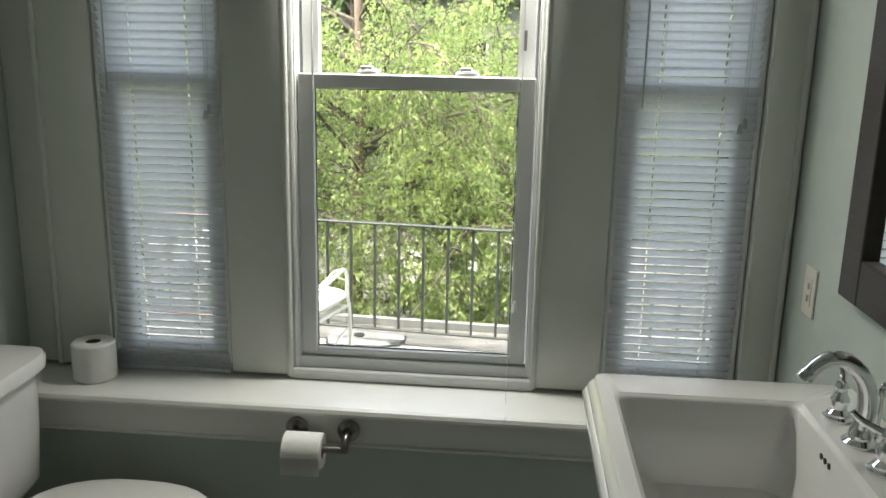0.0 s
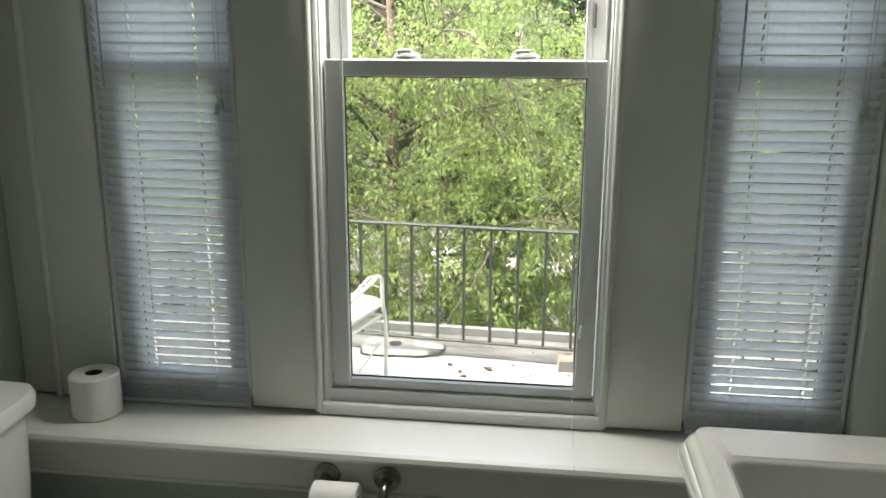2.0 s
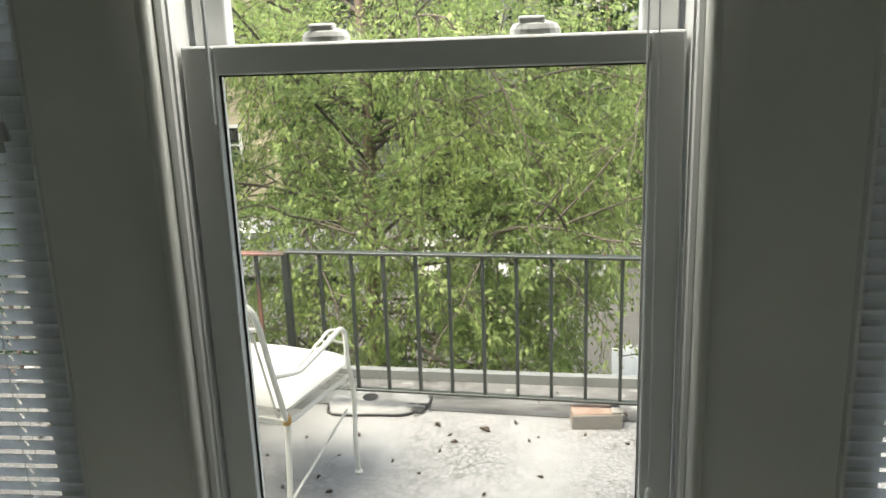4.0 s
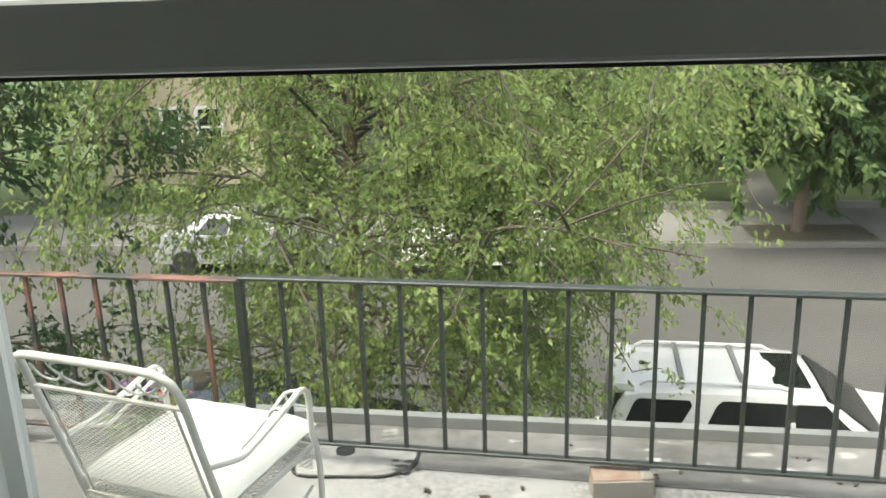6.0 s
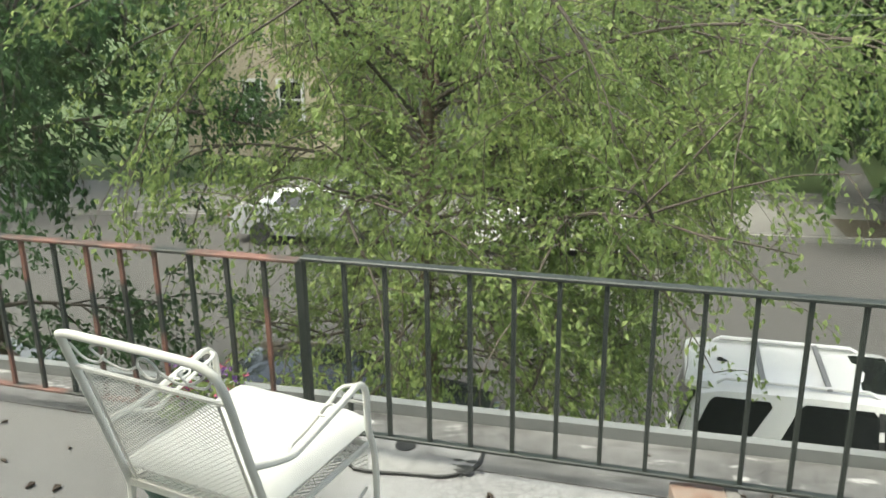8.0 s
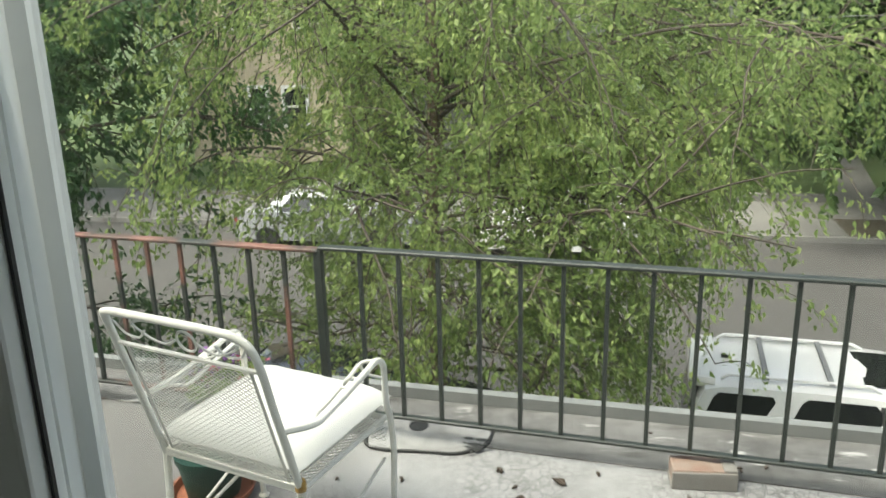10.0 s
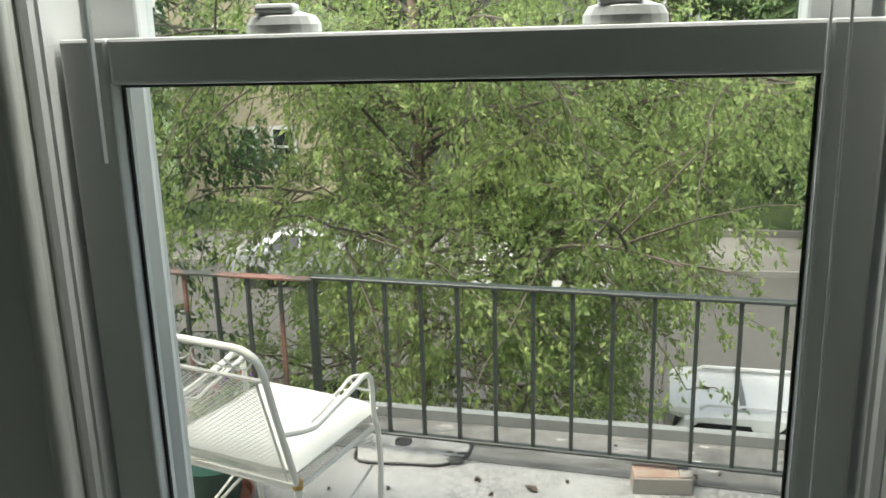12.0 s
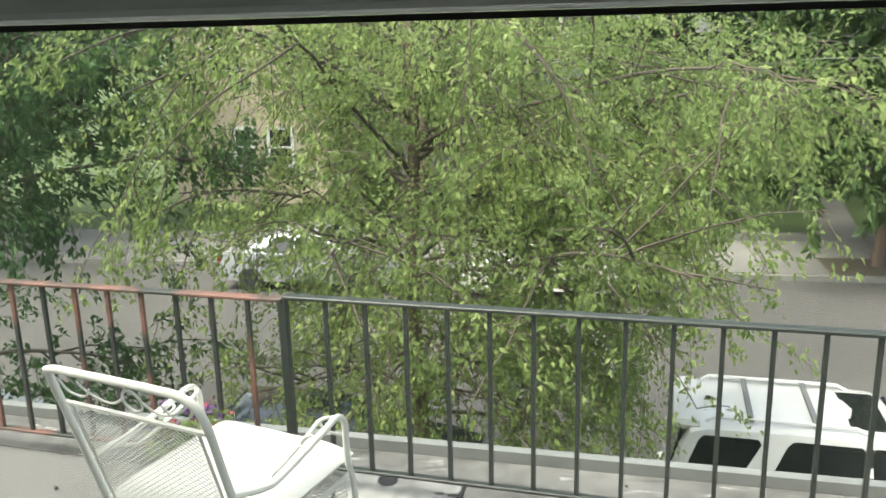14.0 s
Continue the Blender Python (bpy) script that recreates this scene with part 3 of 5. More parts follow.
def blind(x0, x1, z0, label, wand_x, cord_x):
    """Mini blind: head rail, curved slats nearly closed, ladder cords, bottom rail."""
    b = thing("mini_blind", label, "blind", group="blinds in the side windows")
    y = -0.015
    part("head_rail", boxm(x0, x1, y - 0.014, y + 0.010, HEAD - 0.045, HEAD - 0.012, 0.002), SLAT, b)
    bm = bmesh.new()
    rows = []
    for k in range(5):
        u = (k / 4 - 0.5)
        a = radians(61)
        yy, zz = u * 0.025, 0.0028 * (1 - 4 * u * u)
        rows.append((yy * math.cos(a) - zz * math.sin(a), -yy * math.sin(a) - zz * math.cos(a)))
    holes = [x0 + (x1 - x0) * f for f in (0.28, 0.74)]
    xs = [x0] + [h + d for h in holes for d in (-0.0022, 0.0022)] + [x1]
    top = [[bm.verts.new((x, -r[0], -r[1])) for r in rows] for x in xs]
    for i in range(5):
        for k in range(4):
            if i % 2 == 0 or k in (0, 3):              # slots for the cords stay open
                bm.faces.new((top[i][k], top[i][k + 1], top[i + 1][k + 1], top[i + 1][k]))
    me = bpy.data.meshes.new("slat")
    bm.to_mesh(me)
    bm.free()
    me.materials.append(SLAT)
    me.shade_smooth()
    z, rng = z0 + 0.068, random.Random(int(100 * x1))
    while z < HEAD - 0.05:
        s = new("slat", me)
        s.location = (0, y, z)
        s.rotation_euler = (radians(rng.uniform(-0.35, 0.35)), radians(rng.uniform(-0.07, 0.07)), 0)
        s.parent = b
        z += 0.0217
    for k in range(9):
        part("slat", boxm(x0, x1, y - 0.012 + 0.0012 * (k % 2), y + 0.012, z0 + 0.012 + 0.005 * k, z0 + 0.0135 + 0.005 * k), SLAT, b)
    part("bottom_rail", boxm(x0, x1, y - 0.012, y + 0.012, z0, z0 + 0.011, 0.003), SLAT, b)
    for f in (0.28, 0.74):
        x = x0 + (x1 - x0) * f
        bm = bmesh.new()
        tube(bm, [(x + 0.0034, y - 0.0135, z0 + 0.01), (x + 0.0034, y - 0.0135, HEAD - 0.03)], 0.0006, 5)
        tube(bm, [(x + 0.0034, y + 0.0125, z0 + 0.01), (x + 0.0034, y + 0.0125, HEAD - 0.03)], 0.0006, 5)
        part("ladder_cord", bm, CORD, b)
    bm = bmesh.new()
    for dx in (0, 0.008):
        tube(bm, [(cord_x + dx, y - 0.020, HEAD - 0.03), (cord_x + dx, y - 0.021, 1.385)], 0.0008, 5)
    part("lift_cord", bm, CORD, b)
    for dx, dz in ((0, 0), (0.010, 0.014)):
        part("tassel", lathem([(0.002, 0.024), (0.004, 0.02), (0.007, 0), (0, 0)], 12, Matrix.Translation((cord_x + dx - 0.002, y - 0.022, 1.362 + dz))), CLEAR, b)
    part("tilt_wand", tubem([(wand_x, y - 0.020, HEAD - 0.03), (wand_x, y - 0.022, 1.42)], 0.0024, 6), CLEAR, b)


blind(-0.530, -0.200, 0.658, "white mini blind nearly closed, hanging to the shelf", -0.495, -0.232)
blind(0.820, 1.158, 0.658, "white mini blind nearly closed beside the sink", 0.872, 1.112)

# cord, wand and tassel left hanging in front of the middle window
hang = thing("blind_cord", "thin white blind cord with tassel hanging before the window", "cord")
bm = bmesh.new()
tube(bm, [(0.574, -0.022, HEAD - 0.015), (0.577, -0.025, 1.4), (0.580, -0.028, 0.905)], 0.0011, 5)
part("short_cord", bm, CORD, hang)
bm = tubem([(0.566, -0.022, HEAD - 0.015), (0.564, -0.024, 1.3), (0.566, -0.03, 0.80), (0.567, -0.10, 0.662), (0.569, -0.20, 0.657), (0.569, -0.216, 0.652)], 0.0011, 5, curved=5)
part("long_cord", bm, CORD, hang)
part("tassel", lathem([(0.002, 0.030), (0.004, 0.026), (0.008, 0), (0, 0)], 12, Matrix.Translation((0.580, -0.028, 0.877))), CORD, hang)
part("tilt_wand", tubem([(0.046, -0.020, HEAD - 0.015), (0.047, -0.030, 1.39)], 0.0028, 6), CLEAR, hang, "clear plastic wand")

# ---- toilet ----
toilet = thing("toilet", "white porcelain toilet with closed lid beside the window shelf", "toilet")
TY = -0.485


def oval(cx, cy, rx, ry, z, n=28, front=1.0, sq=2.4):
    ring = []
    for k in range(n):
        a = 2 * math.pi * k / n
        c, s = math.cos(a), math.sin(a)
        x = math.copysign(abs(c) ** (2 / sq), c) * rx * (front if c > 0 else 1)
        y = math.copysign(abs(s) ** (2 / sq), s) * ry
        ring.append((cx + x, cy + y, z))
    return ring


TX = XL + 0.012
bm = loft(bmesh.new(), [oval(TX + 0.085, TY, 0.075, 0.19, 0.44, sq=5), oval(TX + 0.092, TY, 0.088, 0.205, 0.47, sq=5), oval(TX + 0.095, TY, 0.093, 0.213, 0.60, sq=5), oval(TX + 0.097, TY, 0.095, 0.22, 0.757, sq=5)])
part("tank", bm, PORCELAIN, toilet, smooth=True)
bm = loft(bmesh.new(), [oval(TX + 0.102, TY, 0.100, 0.222, 0.7575, sq=5), oval(TX + 0.104, TY, 0.108, 0.232, 0.762, sq=5), oval(TX + 0.104, TY, 0.110, 0.234, 0.786, sq=5), oval(TX + 0.104, TY, 0.104, 0.228, 0.799, sq=5), oval(TX + 0.104, TY, 0.07, 0.18, 0.804, sq=4)])
part("tank_lid", bm, PORCELAIN, toilet, smooth=True)
BX = TX + 0.21 + 0.225
bm = loft(bmesh.new(), [oval(BX - 0.10, TY, 0.20, 0.115, 0.0, sq=3), oval(BX - 0.10, TY, 0.185, 0.10, 0.05, sq=3), oval(BX - 0.08, TY, 0.18, 0.10, 0.15), oval(BX - 0.03, TY, 0.21, 0.15, 0.28), oval(BX, TY, 0.235, 0.18, 0.390), oval(BX, TY, 0.24, 0.185, 0.433)])
part("bowl", bm, PORCELAIN, toilet, smooth=True)
bm = loft(bmesh.new(), [oval(BX, TY, 0.238, 0.186, 0.4345), oval(BX, TY, 0.242, 0.190, 0.440), oval(BX, TY, 0.240, 0.188, 0.451)])
part("seat", bm, PORCELAIN, toilet, smooth=True)
bm = loft(bmesh.new(), [oval(BX, TY, 0.238, 0.187, 0.4525), oval(BX, TY, 0.243, 0.191, 0.458), oval(BX, TY, 0.238, 0.187, 0.470), oval(BX, TY, 0.20, 0.155, 0.477), oval(BX, TY, 0.1, 0.08, 0.479)])
part("lid", bm, PORCELAIN, toilet, smooth=True)
part("flush_lever", tubem([(TX + 0.20, TY - 0.15, 0.68), (TX + 0.215, TY - 0.15, 0.68), (TX + 0.22, TY - 0.08, 0.672)], 0.006, 8, curved=4), CHROME, toilet, "chrome flush lever", True)

# ---- paper ----
def paper_roll(name, label, m, r=0.057, h=0.104, core=0.021):
    t = thing(name, label, "toilet paper", m)
    bm = bmesh.new()
    prof = [(core, 0), (r - 0.004, 0), (r, 0.004), (r, h - 0.004), (r - 0.004, h), (core, h), (core, 0)]
    seg = 40
    rings = [[bm.verts.new(((p[0] + (0.0006 * math.sin(7 * a) if p[0] > core else 0)) * math.cos(a), (p[0]) * math.sin(a), p[1])) for a in [2 * math.pi * k / seg for k in range(seg)]] for p in prof[:-1]]
    for a, b in zip(rings, rings[1:] + rings[:1]):
        for k in range(seg):
            bm.faces.new((a[k], a[(k + 1) % seg], b[(k + 1) % seg], b[k]))
    bmesh.ops.recalc_face_normals(bm, faces=bm.faces)
    part("paper", bm, PAPER, t, smooth=True)
    bm = bmesh.new()
    lathe(bm, [(core - 0.001, 0.001), (core - 0.001, h - 0.002), (core - 0.003, h - 0.002), (core - 0.003, 0.001)], 24)
    part("core", bm, CARD, t, "brown cardboard core", True)
    return t


paper_roll("toilet_paper_roll", "full white toilet paper roll standing on the shelf", pose(-0.556, -0.094, STOOL_Z + 0.0005))
holder = thing("paper_holder", "aged nickel toilet paper holder on the apron board", "paper holder")
for x in (0.032, 0.168):
    m = Matrix.Translation((x, -0.1885, 0.588)) @ pose(0, 0, 0, 90, 0, 0)
    part("rosette", lathem([(0.030, 0), (0.030, 0.004), (0.026, 0.007), (0.024, 0.007), (0.021, 0.011), (0.013, 0.014), (0.010, 0.02), (0.009, 0.03), (0, 0.031)], 28, m), NICKEL, holder, smooth=True)
    part("arm", tubem([(x, -0.215, 0.588), (x, -0.232, 0.584), (x, -0.246, 0.570), (x, -0.248, 0.556)], 0.009, 12, 0.011, curved=5), NICKEL, holder, smooth=True)
part("spindle", tubem([(0.026, -0.248, 0.561), (0.176, -0.248, 0.561)], 0.009, 14), NICKEL, holder, smooth=True)
roll = paper_roll("toilet_paper_roll", "white toilet paper roll hanging on the holder", Matrix.Translation((0.014, -0.248, 0.555)) @ pose(0, 0, 0, 0, 90, 0), r=0.046, h=0.100, core=0.0195)
bm = bmesh.new()
prev = None
for k in range(8):
    a = k / 7
    pts = [bm.verts.new((0.015 + 0.098 * u, -0.248 - 0.0462 - 0.0015 * math.sin(3 * a), 0.555 - 0.046 * a)) for u in (0, 0.25, 0.5, 0.75, 1)]
    if prev:
        for i in range(4):
            bm.faces.new((prev[i], prev[i + 1], pts[i + 1], pts[i]))
    prev = pts
bmesh.ops.solidify(bm, geom=list(bm.faces), thickness=0.0006)
sheet = part("loose_sheet", bm, PAPER, None)
sheet.parent = roll
sheet.matrix_parent_inverse = roll.matrix_basis.inverted()

# ---- sink ----
sink = thing("pedestal_sink", "white porcelain pedestal sink with square basin", "sink")
SX0, SX1, SY0, SY1, SZ = 0.753, 1.258, -1.11, -0.496, 0.904
BX0, BX1, BY0, BY1 = 0.787, 1.124, -0.99, -0.604


def rrect(x0, x1, y0, y1, z, r, n=5):
    ring = []
    for cx, cy, a0 in ((x1 - r, y1 - r, 0), (x0 + r, y1 - r, 90), (x0 + r, y0 + r, 180), (x1 - r, y0 + r, 270)):
        for k in range(n + 1):
            a = radians(a0 + 90 * k / n)
            ring.append((cx + r * math.cos(a), cy + r * math.sin(a), z))
    return ring


def grown(d, z, r):
    return rrect(SX0 - d, SX1, SY0 - d, SY1 + d, z, r)


outer = [grown(-0.10, 0.69, 0.05), grown(-0.05, 0.72, 0.05), grown(-0.005, 0.76, 0.045), grown(0.014, 0.80, 0.042), grown(0.021, 0.835, 0.040), grown(0.025, 0.838, 0.040), grown(0.027, 0.864, 0.040), grown(0.022, 0.872, 0.038),
         grown(0.018, 0.875, 0.036), grown(0.017, 0.884, 0.036), grown(0.010, 0.892, 0.032), grown(0.006, 0.895, 0.028), grown(0.003, 0.901, 0.024), grown(-0.005, SZ, 0.02)]
basin = [rrect(BX0 - 0.010, BX1 + 0.010, BY0 - 0.010, BY1 + 0.010, SZ, 0.016), rrect(BX0 - 0.007, BX1 + 0.007, BY0 - 0.007, BY1 + 0.007, SZ - 0.003, 0.016), rrect(BX0 - 0.004, BX1 + 0.004, BY0 - 0.004, BY1 + 0.004, SZ - 0.004, 0.018),
         rrect(BX0, BX1, BY0, BY1, SZ - 0.010, 0.022), rrect(BX0 + 0.012, BX1 - 0.008, BY0 + 0.012, BY1 - 0.012, SZ - 0.12, 0.035), rrect(BX0 + 0.035, BX1 - 0.02, BY0 + 0.03, BY1 - 0.03, SZ - 0.168, 0.06),
         rrect(BX0 + 0.09, BX1 - 0.07, BY0 + 0.10, BY1 - 0.10, SZ - 0.188, 0.06), rrect(BX0 + 0.15, BX1 - 0.14, BY0 + 0.17, BY1 - 0.17, SZ - 0.194, 0.015)]
bm = loft(bmesh.new(), outer + basin)
part("basin", bm, PORCELAIN, sink, smooth=True)
bm = loft(bmesh.new(), [rrect(0.90, 1.15, -0.92, -0.67, 0.0, 0.05), rrect(0.91, 1.14, -0.91, -0.68, 0.04, 0.05), rrect(0.94, 1.12, -0.88, -0.71, 0.08, 0.05), rrect(0.95, 1.11, -0.87, -0.72, 0.5, 0.05), rrect(0.93, 1.12, -0.89, -0.70, 0.689, 0.05)])
part("pedestal", bm, PORCELAIN, sink, smooth=True)
for k in range(3):
    m = Matrix.Translation((BX1 - 0.0028, -0.752 - 0.018 * k, SZ - 0.034)) @ pose(0, 0, 0, 0, -90, 0)
    part("overflow_hole", lathem([(0.0055, -0.001), (0.0055, 0.0008), (0, 0.0008)], 14, m), RUBBER, sink, "dark overflow hole")
part("drain", lathem([(0.022, 0), (0.022, 0.004), (0.015, 0.006), (0, 0.006)], 20, Matrix.Translation((0.965, -0.79, SZ - 0.1935))), CHROME, sink, "chrome drain")

faucet = thing("faucet", "chrome widespread faucet with curved spout and two valves", "faucet")
FX, FY = 1.176, -0.764
part("spout_base", lathem([(0.030, 0), (0.030, 0.004), (0.024, 0.010), (0.021, 0.012), (0.021, 0.02), (0.016, 0.03)], 24, Matrix.Translation((FX, FY, SZ + 0.0005))), CHROME, faucet, smooth=True)
bm = tubem([(FX, FY, SZ + 0.025), (FX + 0.004, FY, SZ + 0.07), (FX - 0.006, FY, SZ + 0.115), (FX - 0.038, FY, SZ + 0.147), (FX - 0.072, FY, SZ + 0.148), (FX - 0.098, FY, SZ + 0.124)], 0.0165, 18, 0.0125, curved=6)
part("spout", bm, CHROME, faucet, smooth=True)
part("spout_tip", lathem([(0.0145, -0.004), (0.0145, 0.010), (0.0125, 0.013)], 18, Matrix.Translation((FX - 0.103, FY, SZ + 0.115)) @ pose(0, 0, 0, 0, 30, 0)), CHROME, faucet, smooth=True)
part("lift_rod", lathem([(0.003, 0), (0.003, 0.075), (0.007, 0.08), (0.008, 0.088), (0.004, 0.094), (0.006, 0.098), (0, 0.104)], 12, Matrix.Translation((FX + 0.026, FY, SZ + 0.0105))), CHROME, faucet, smooth=True)
for dy, turn in ((0.100, 30), (-0.100, -40)):
    m = Matrix.Translation((FX, FY + dy, SZ + 0.0005))
    v = part("valve", lathem([(0.027, 0), (0.027, 0.004), (0.021, 0.008), (0.021, 0.012), (0.013, 0.02), (0.017, 0.035), (0.017, 0.04), (0.010, 0.052), (0.010, 0.058), (0.013, 0.062), (0.009, 0.072), (0, 0.075)], 24, m), CHROME, faucet, smooth=True)
    bm = bmesh.new()
    a = radians(90 + turn)
    tube(bm, [m @ Vector((0, 0, 0.062)), m @ Vector((-0.035 * math.cos(a) - 0.01, 0.02, 0.074)), m @ Vector((-0.05 * math.cos(a) - 0.018, 0.028, 0.088))], 0.007, 10, 0.006, curved=4)
    part("lever", bm, CHROME, v, smooth=True)

# ---- mirror and switch on the east wall ----
mirror = thing("wall_mirror", "wall mirror in a wide dark wood frame", "mirror")
MY0, MY1, MZ0, MZ1 = -1.19, -0.446, 1.081, 1.98
bm = bmesh.new()
for y0, y1, z0, z1 in ((MY0, MY0 + 0.092, MZ0, MZ1), (MY1 - 0.092, MY1, MZ0, MZ1), (MY0 + 0.092, MY1 - 0.092, MZ0, MZ0 + 0.092), (MY0 + 0.092, MY1 - 0.092, MZ1 - 0.092, MZ1)):
    box(bm, XR - 0.032, XR - 0.001, y0, y1, z0, z1, 0.004)
part("mirror_frame", bm, DARKWOOD, mirror)
part("mirror_glass", boxm(XR - 0.014, XR - 0.010, MY0 + 0.09, MY1 - 0.09, MZ0 + 0.09, MZ1 - 0.09), MIRROR, mirror)
switch = thing("light_switch", "ivory wall switch plate with two small toggles", "light switch")
part("plate", boxm(XR - 0.006, XR - 0.0005, -0.252, -0.182, 0.964, 1.078, 0.002), IVORY, switch)
part("insert", boxm(XR - 0.008, XR - 0.006, -0.234, -0.200, 0.988, 1.054, 0.001), IVORY, switch)
for z in (1.007, 1.035):
    part("toggle", boxm(XR - 0.013, XR - 0.008, -0.225, -0.209, z - 0.008, z + 0.008, 0.002), IVORY, switch)

# ---- roof deck outside the window ----
bm = prism(bmesh.new(), [(-6.0, WT + 0.0005), (6.0, WT + 0.0005), (6.0, 2.335 - 0.38), (-6.0, 2.335 + 0.38)], "z", -0.16, DECK_Z)
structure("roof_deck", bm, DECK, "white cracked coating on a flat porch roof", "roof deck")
bm = prism(bmesh.new(), [(-6.0, 2.05 + 0.56), (6.0, 2.05 - 0.56), (6.0, 2.330 - 0.38), (-6.0, 2.330 + 0.38)], "z", DECK_Z - 0.01, DECK_Z + 0.005)
structure("roof_edge_strip", bm, DECK_EDGE, "stained flashing strip along the roof edge", "flashing")
bm = bmesh.new()
prism(bm, [(-6.0, 2.336 + 0.38), (6.0, 2.336 - 0.38), (6.0, 2.377 - 0.38), (-6.0, 2.377 + 0.38)], "z", -0.25, DECK_Z + 0.045)
structure("roof_lip", bm, METAL_LIP, "grey metal lip along the roof edge", "flashing")
structure("house_front", boxm(-7.0, 7.0, 0.001, WT - 0.001, STREET_Z, -0.301), SIDING, "grey house front below the porch roof", "wall")
structure("house_front_west", boxm(-7.0, XL - 0.151, 0.001, WT - 0.001, -0.30, 2.92), SIDING, "grey house front beside the windows", "wall")
structure("house_front_east", boxm(XR + 0.151, 7.0, 0.001, WT - 0.001, -0.30, 2.92), SIDING, "grey house front beside the windows", "wall")
structure("house_front_upper", boxm(XL - 0.15, XR + 0.15, 0.001, WT - 0.001, 2.901, 2.92), SIDING, "grey house front above the windows", "wall")
structure("porch_beam", boxm(-5.9, 5.9, 1.75, 1.87, -0.50, -0.161), SIDING, "plain beam under the porch roof", "beam")

pad = bmesh.new()
outline = [(-0.43, 2.02), (-0.40, 1.925), (-0.20, 1.925), (-0.10, 1.935), (-0.03, 1.99), (-0.015, 2.06), (-0.03, 2.12), (-0.20, 2.14), (-0.42, 2.16)]
prism(pad, [(x + 0.01, y + 0.06) for x, y in outline], "z", DECK_Z + 0.0005, DECK_Z + 0.012)
tagged(mesh_object("roof_patch", pad, PAD), "worn roofing patch around a drain hole", "roof patch", kind="structure")
rng = random.Random(5)
bm = bmesh.new()
pts = [(x + 0.01, y + 0.06, DECK_Z + 0.007) for x, y in outline]
tube(bm, [(p[0] + rng.uniform(-.005, .005), p[1] + rng.uniform(-.005, .005), p[2]) for p in pts[:8]], 0.006, 6, curved=4, flat=1.0)
for k in range(14):
    lathe(bm, [(1, 0), (0.8, 0.5), (0, 0.6)], 7, Matrix.Translation((-0.05 + rng.gauss(0, 0.035), 2.035 + rng.gauss(0, 0.02), DECK_Z + 0.0122)) @ Matrix.Diagonal((rng.uniform(0.006, 0.03), rng.uniform(0.004, 0.012), 0.003, 1)))
tagged(mesh_object("tar_seam", bm, TAR), "black tar seam round the roofing patch", "tar", kind="structure")
bm = lathem([(0.032, 0.0), (0.034, 0.003), (0.029, 0.0042), (0.026, 0.0008), (0, 0.0006)], 22, Matrix.Translation((-0.257, 2.140, DECK_Z + 0.0125)))
tagged(mesh_object("roof_drain", bm, RUBBER), "dark round drain hole in the roof patch", "drain", kind="structure")


# ---- railing ----
R_A = radians(-5.4)                                  # direction of the railing
R0 = Vector((-0.558, 2.088, 0))
R_DIR = Vector((math.cos(R_A), math.sin(R_A), 0))
RAIL_TOP, RAIL_LOW = 0.674, 0.098
railing = thing("railing", "low dark iron railing with rust patches along the roof edge", "railing")
rot = pose(0, 0, 0, 0, 0, -5.4)


def on_rail(s):
    return R0 + R_DIR * s


def rail_box(s0, s1, half, z0, z1, bevel=0.003):
    c = Matrix.Translation(R0) @ rot
    bm = bmesh.new()
    box(bm, s0, s1, -half, half, z0, z1, bevel, 1, c)
    return bm


part("top_rail", rail_box(0.005, 5.2, 0.019, RAIL_TOP - 0.012, RAIL_TOP), IRON, railing)
part("top_rail", rail_box(-4.6, 0.004, 0.019, RAIL_TOP - 0.022, RAIL_TOP - 0.010), RUSTY_IRON, railing, "rust-red painted top rail")
part("bottom_rail", rail_box(0.02, 5.2, 0.013, RAIL_LOW - 0.012, RAIL_LOW), IRON, railing)
part("bottom_rail", rail_box(-4.6, -0.02, 0.013, RAIL_LOW - 0.012, RAIL_LOW), RUSTY_IRON, railing, "rusted bottom rail")
bal = bmesh.new()
box(bal, -0.0065, 0.0065, -0.0065, 0.0065, RAIL_LOW - 0.002, RAIL_TOP - 0.0125)
bal_me = bpy.data.meshes.new("baluster")
bal.to_mesh(bal_me)
bal.free()
bal_me.materials.append(IRON)
bal_rusty = bal_me.copy()
bal_rusty.materials.clear()
bal_rusty.materials.append(RUSTY_IRON)
for k in range(-34, 40):
    if k == 0:
        continue
    s = 0.144 + 0.1305 * (k - 1) if k > 0 else -0.125 + 0.1305 * (k + 1)
    o = new("baluster", bal_me if k > 0 or k % 4 == 1 else bal_rusty)
    o.matrix_basis = Matrix.Translation(on_rail(s)) @ rot
    o.parent = railing
for s in (0.0, 4.9, -4.3):
    c = Matrix.Translation(on_rail(s)) @ rot
    bm = bmesh.new()
    box(bm, -0.0135, 0.0135, -0.0135, 0.0135, DECK_Z + 0.002, RAIL_TOP - 0.0135, 0.002, 1, c)
    box(bm, -0.04, 0.04, -0.04, 0.04, DECK_Z - 0.004, DECK_Z + 0.008, 0.002, 1, c)
    part("post", bm, IRON, railing)

# ---- patio chair ----
chair = thing("patio_chair", "white wrought iron patio chair with a white vinyl cushion", "chair", Matrix.Translation((-0.460, 1.442, DECK_Z)) @ pose(0, 0, 0, 0, 0, -16.0))
HW, Y0, Y1, SEAT = 0.206, -0.185, 0.19, 0.356
BT = 0.774                                           # top of the back
LEAN = -0.121


def back_at(x, h):
    """A point of the leaning back at height fraction h."""
    return Vector((x, Y0 + LEAN * h, SEAT + (BT - SEAT) * h))


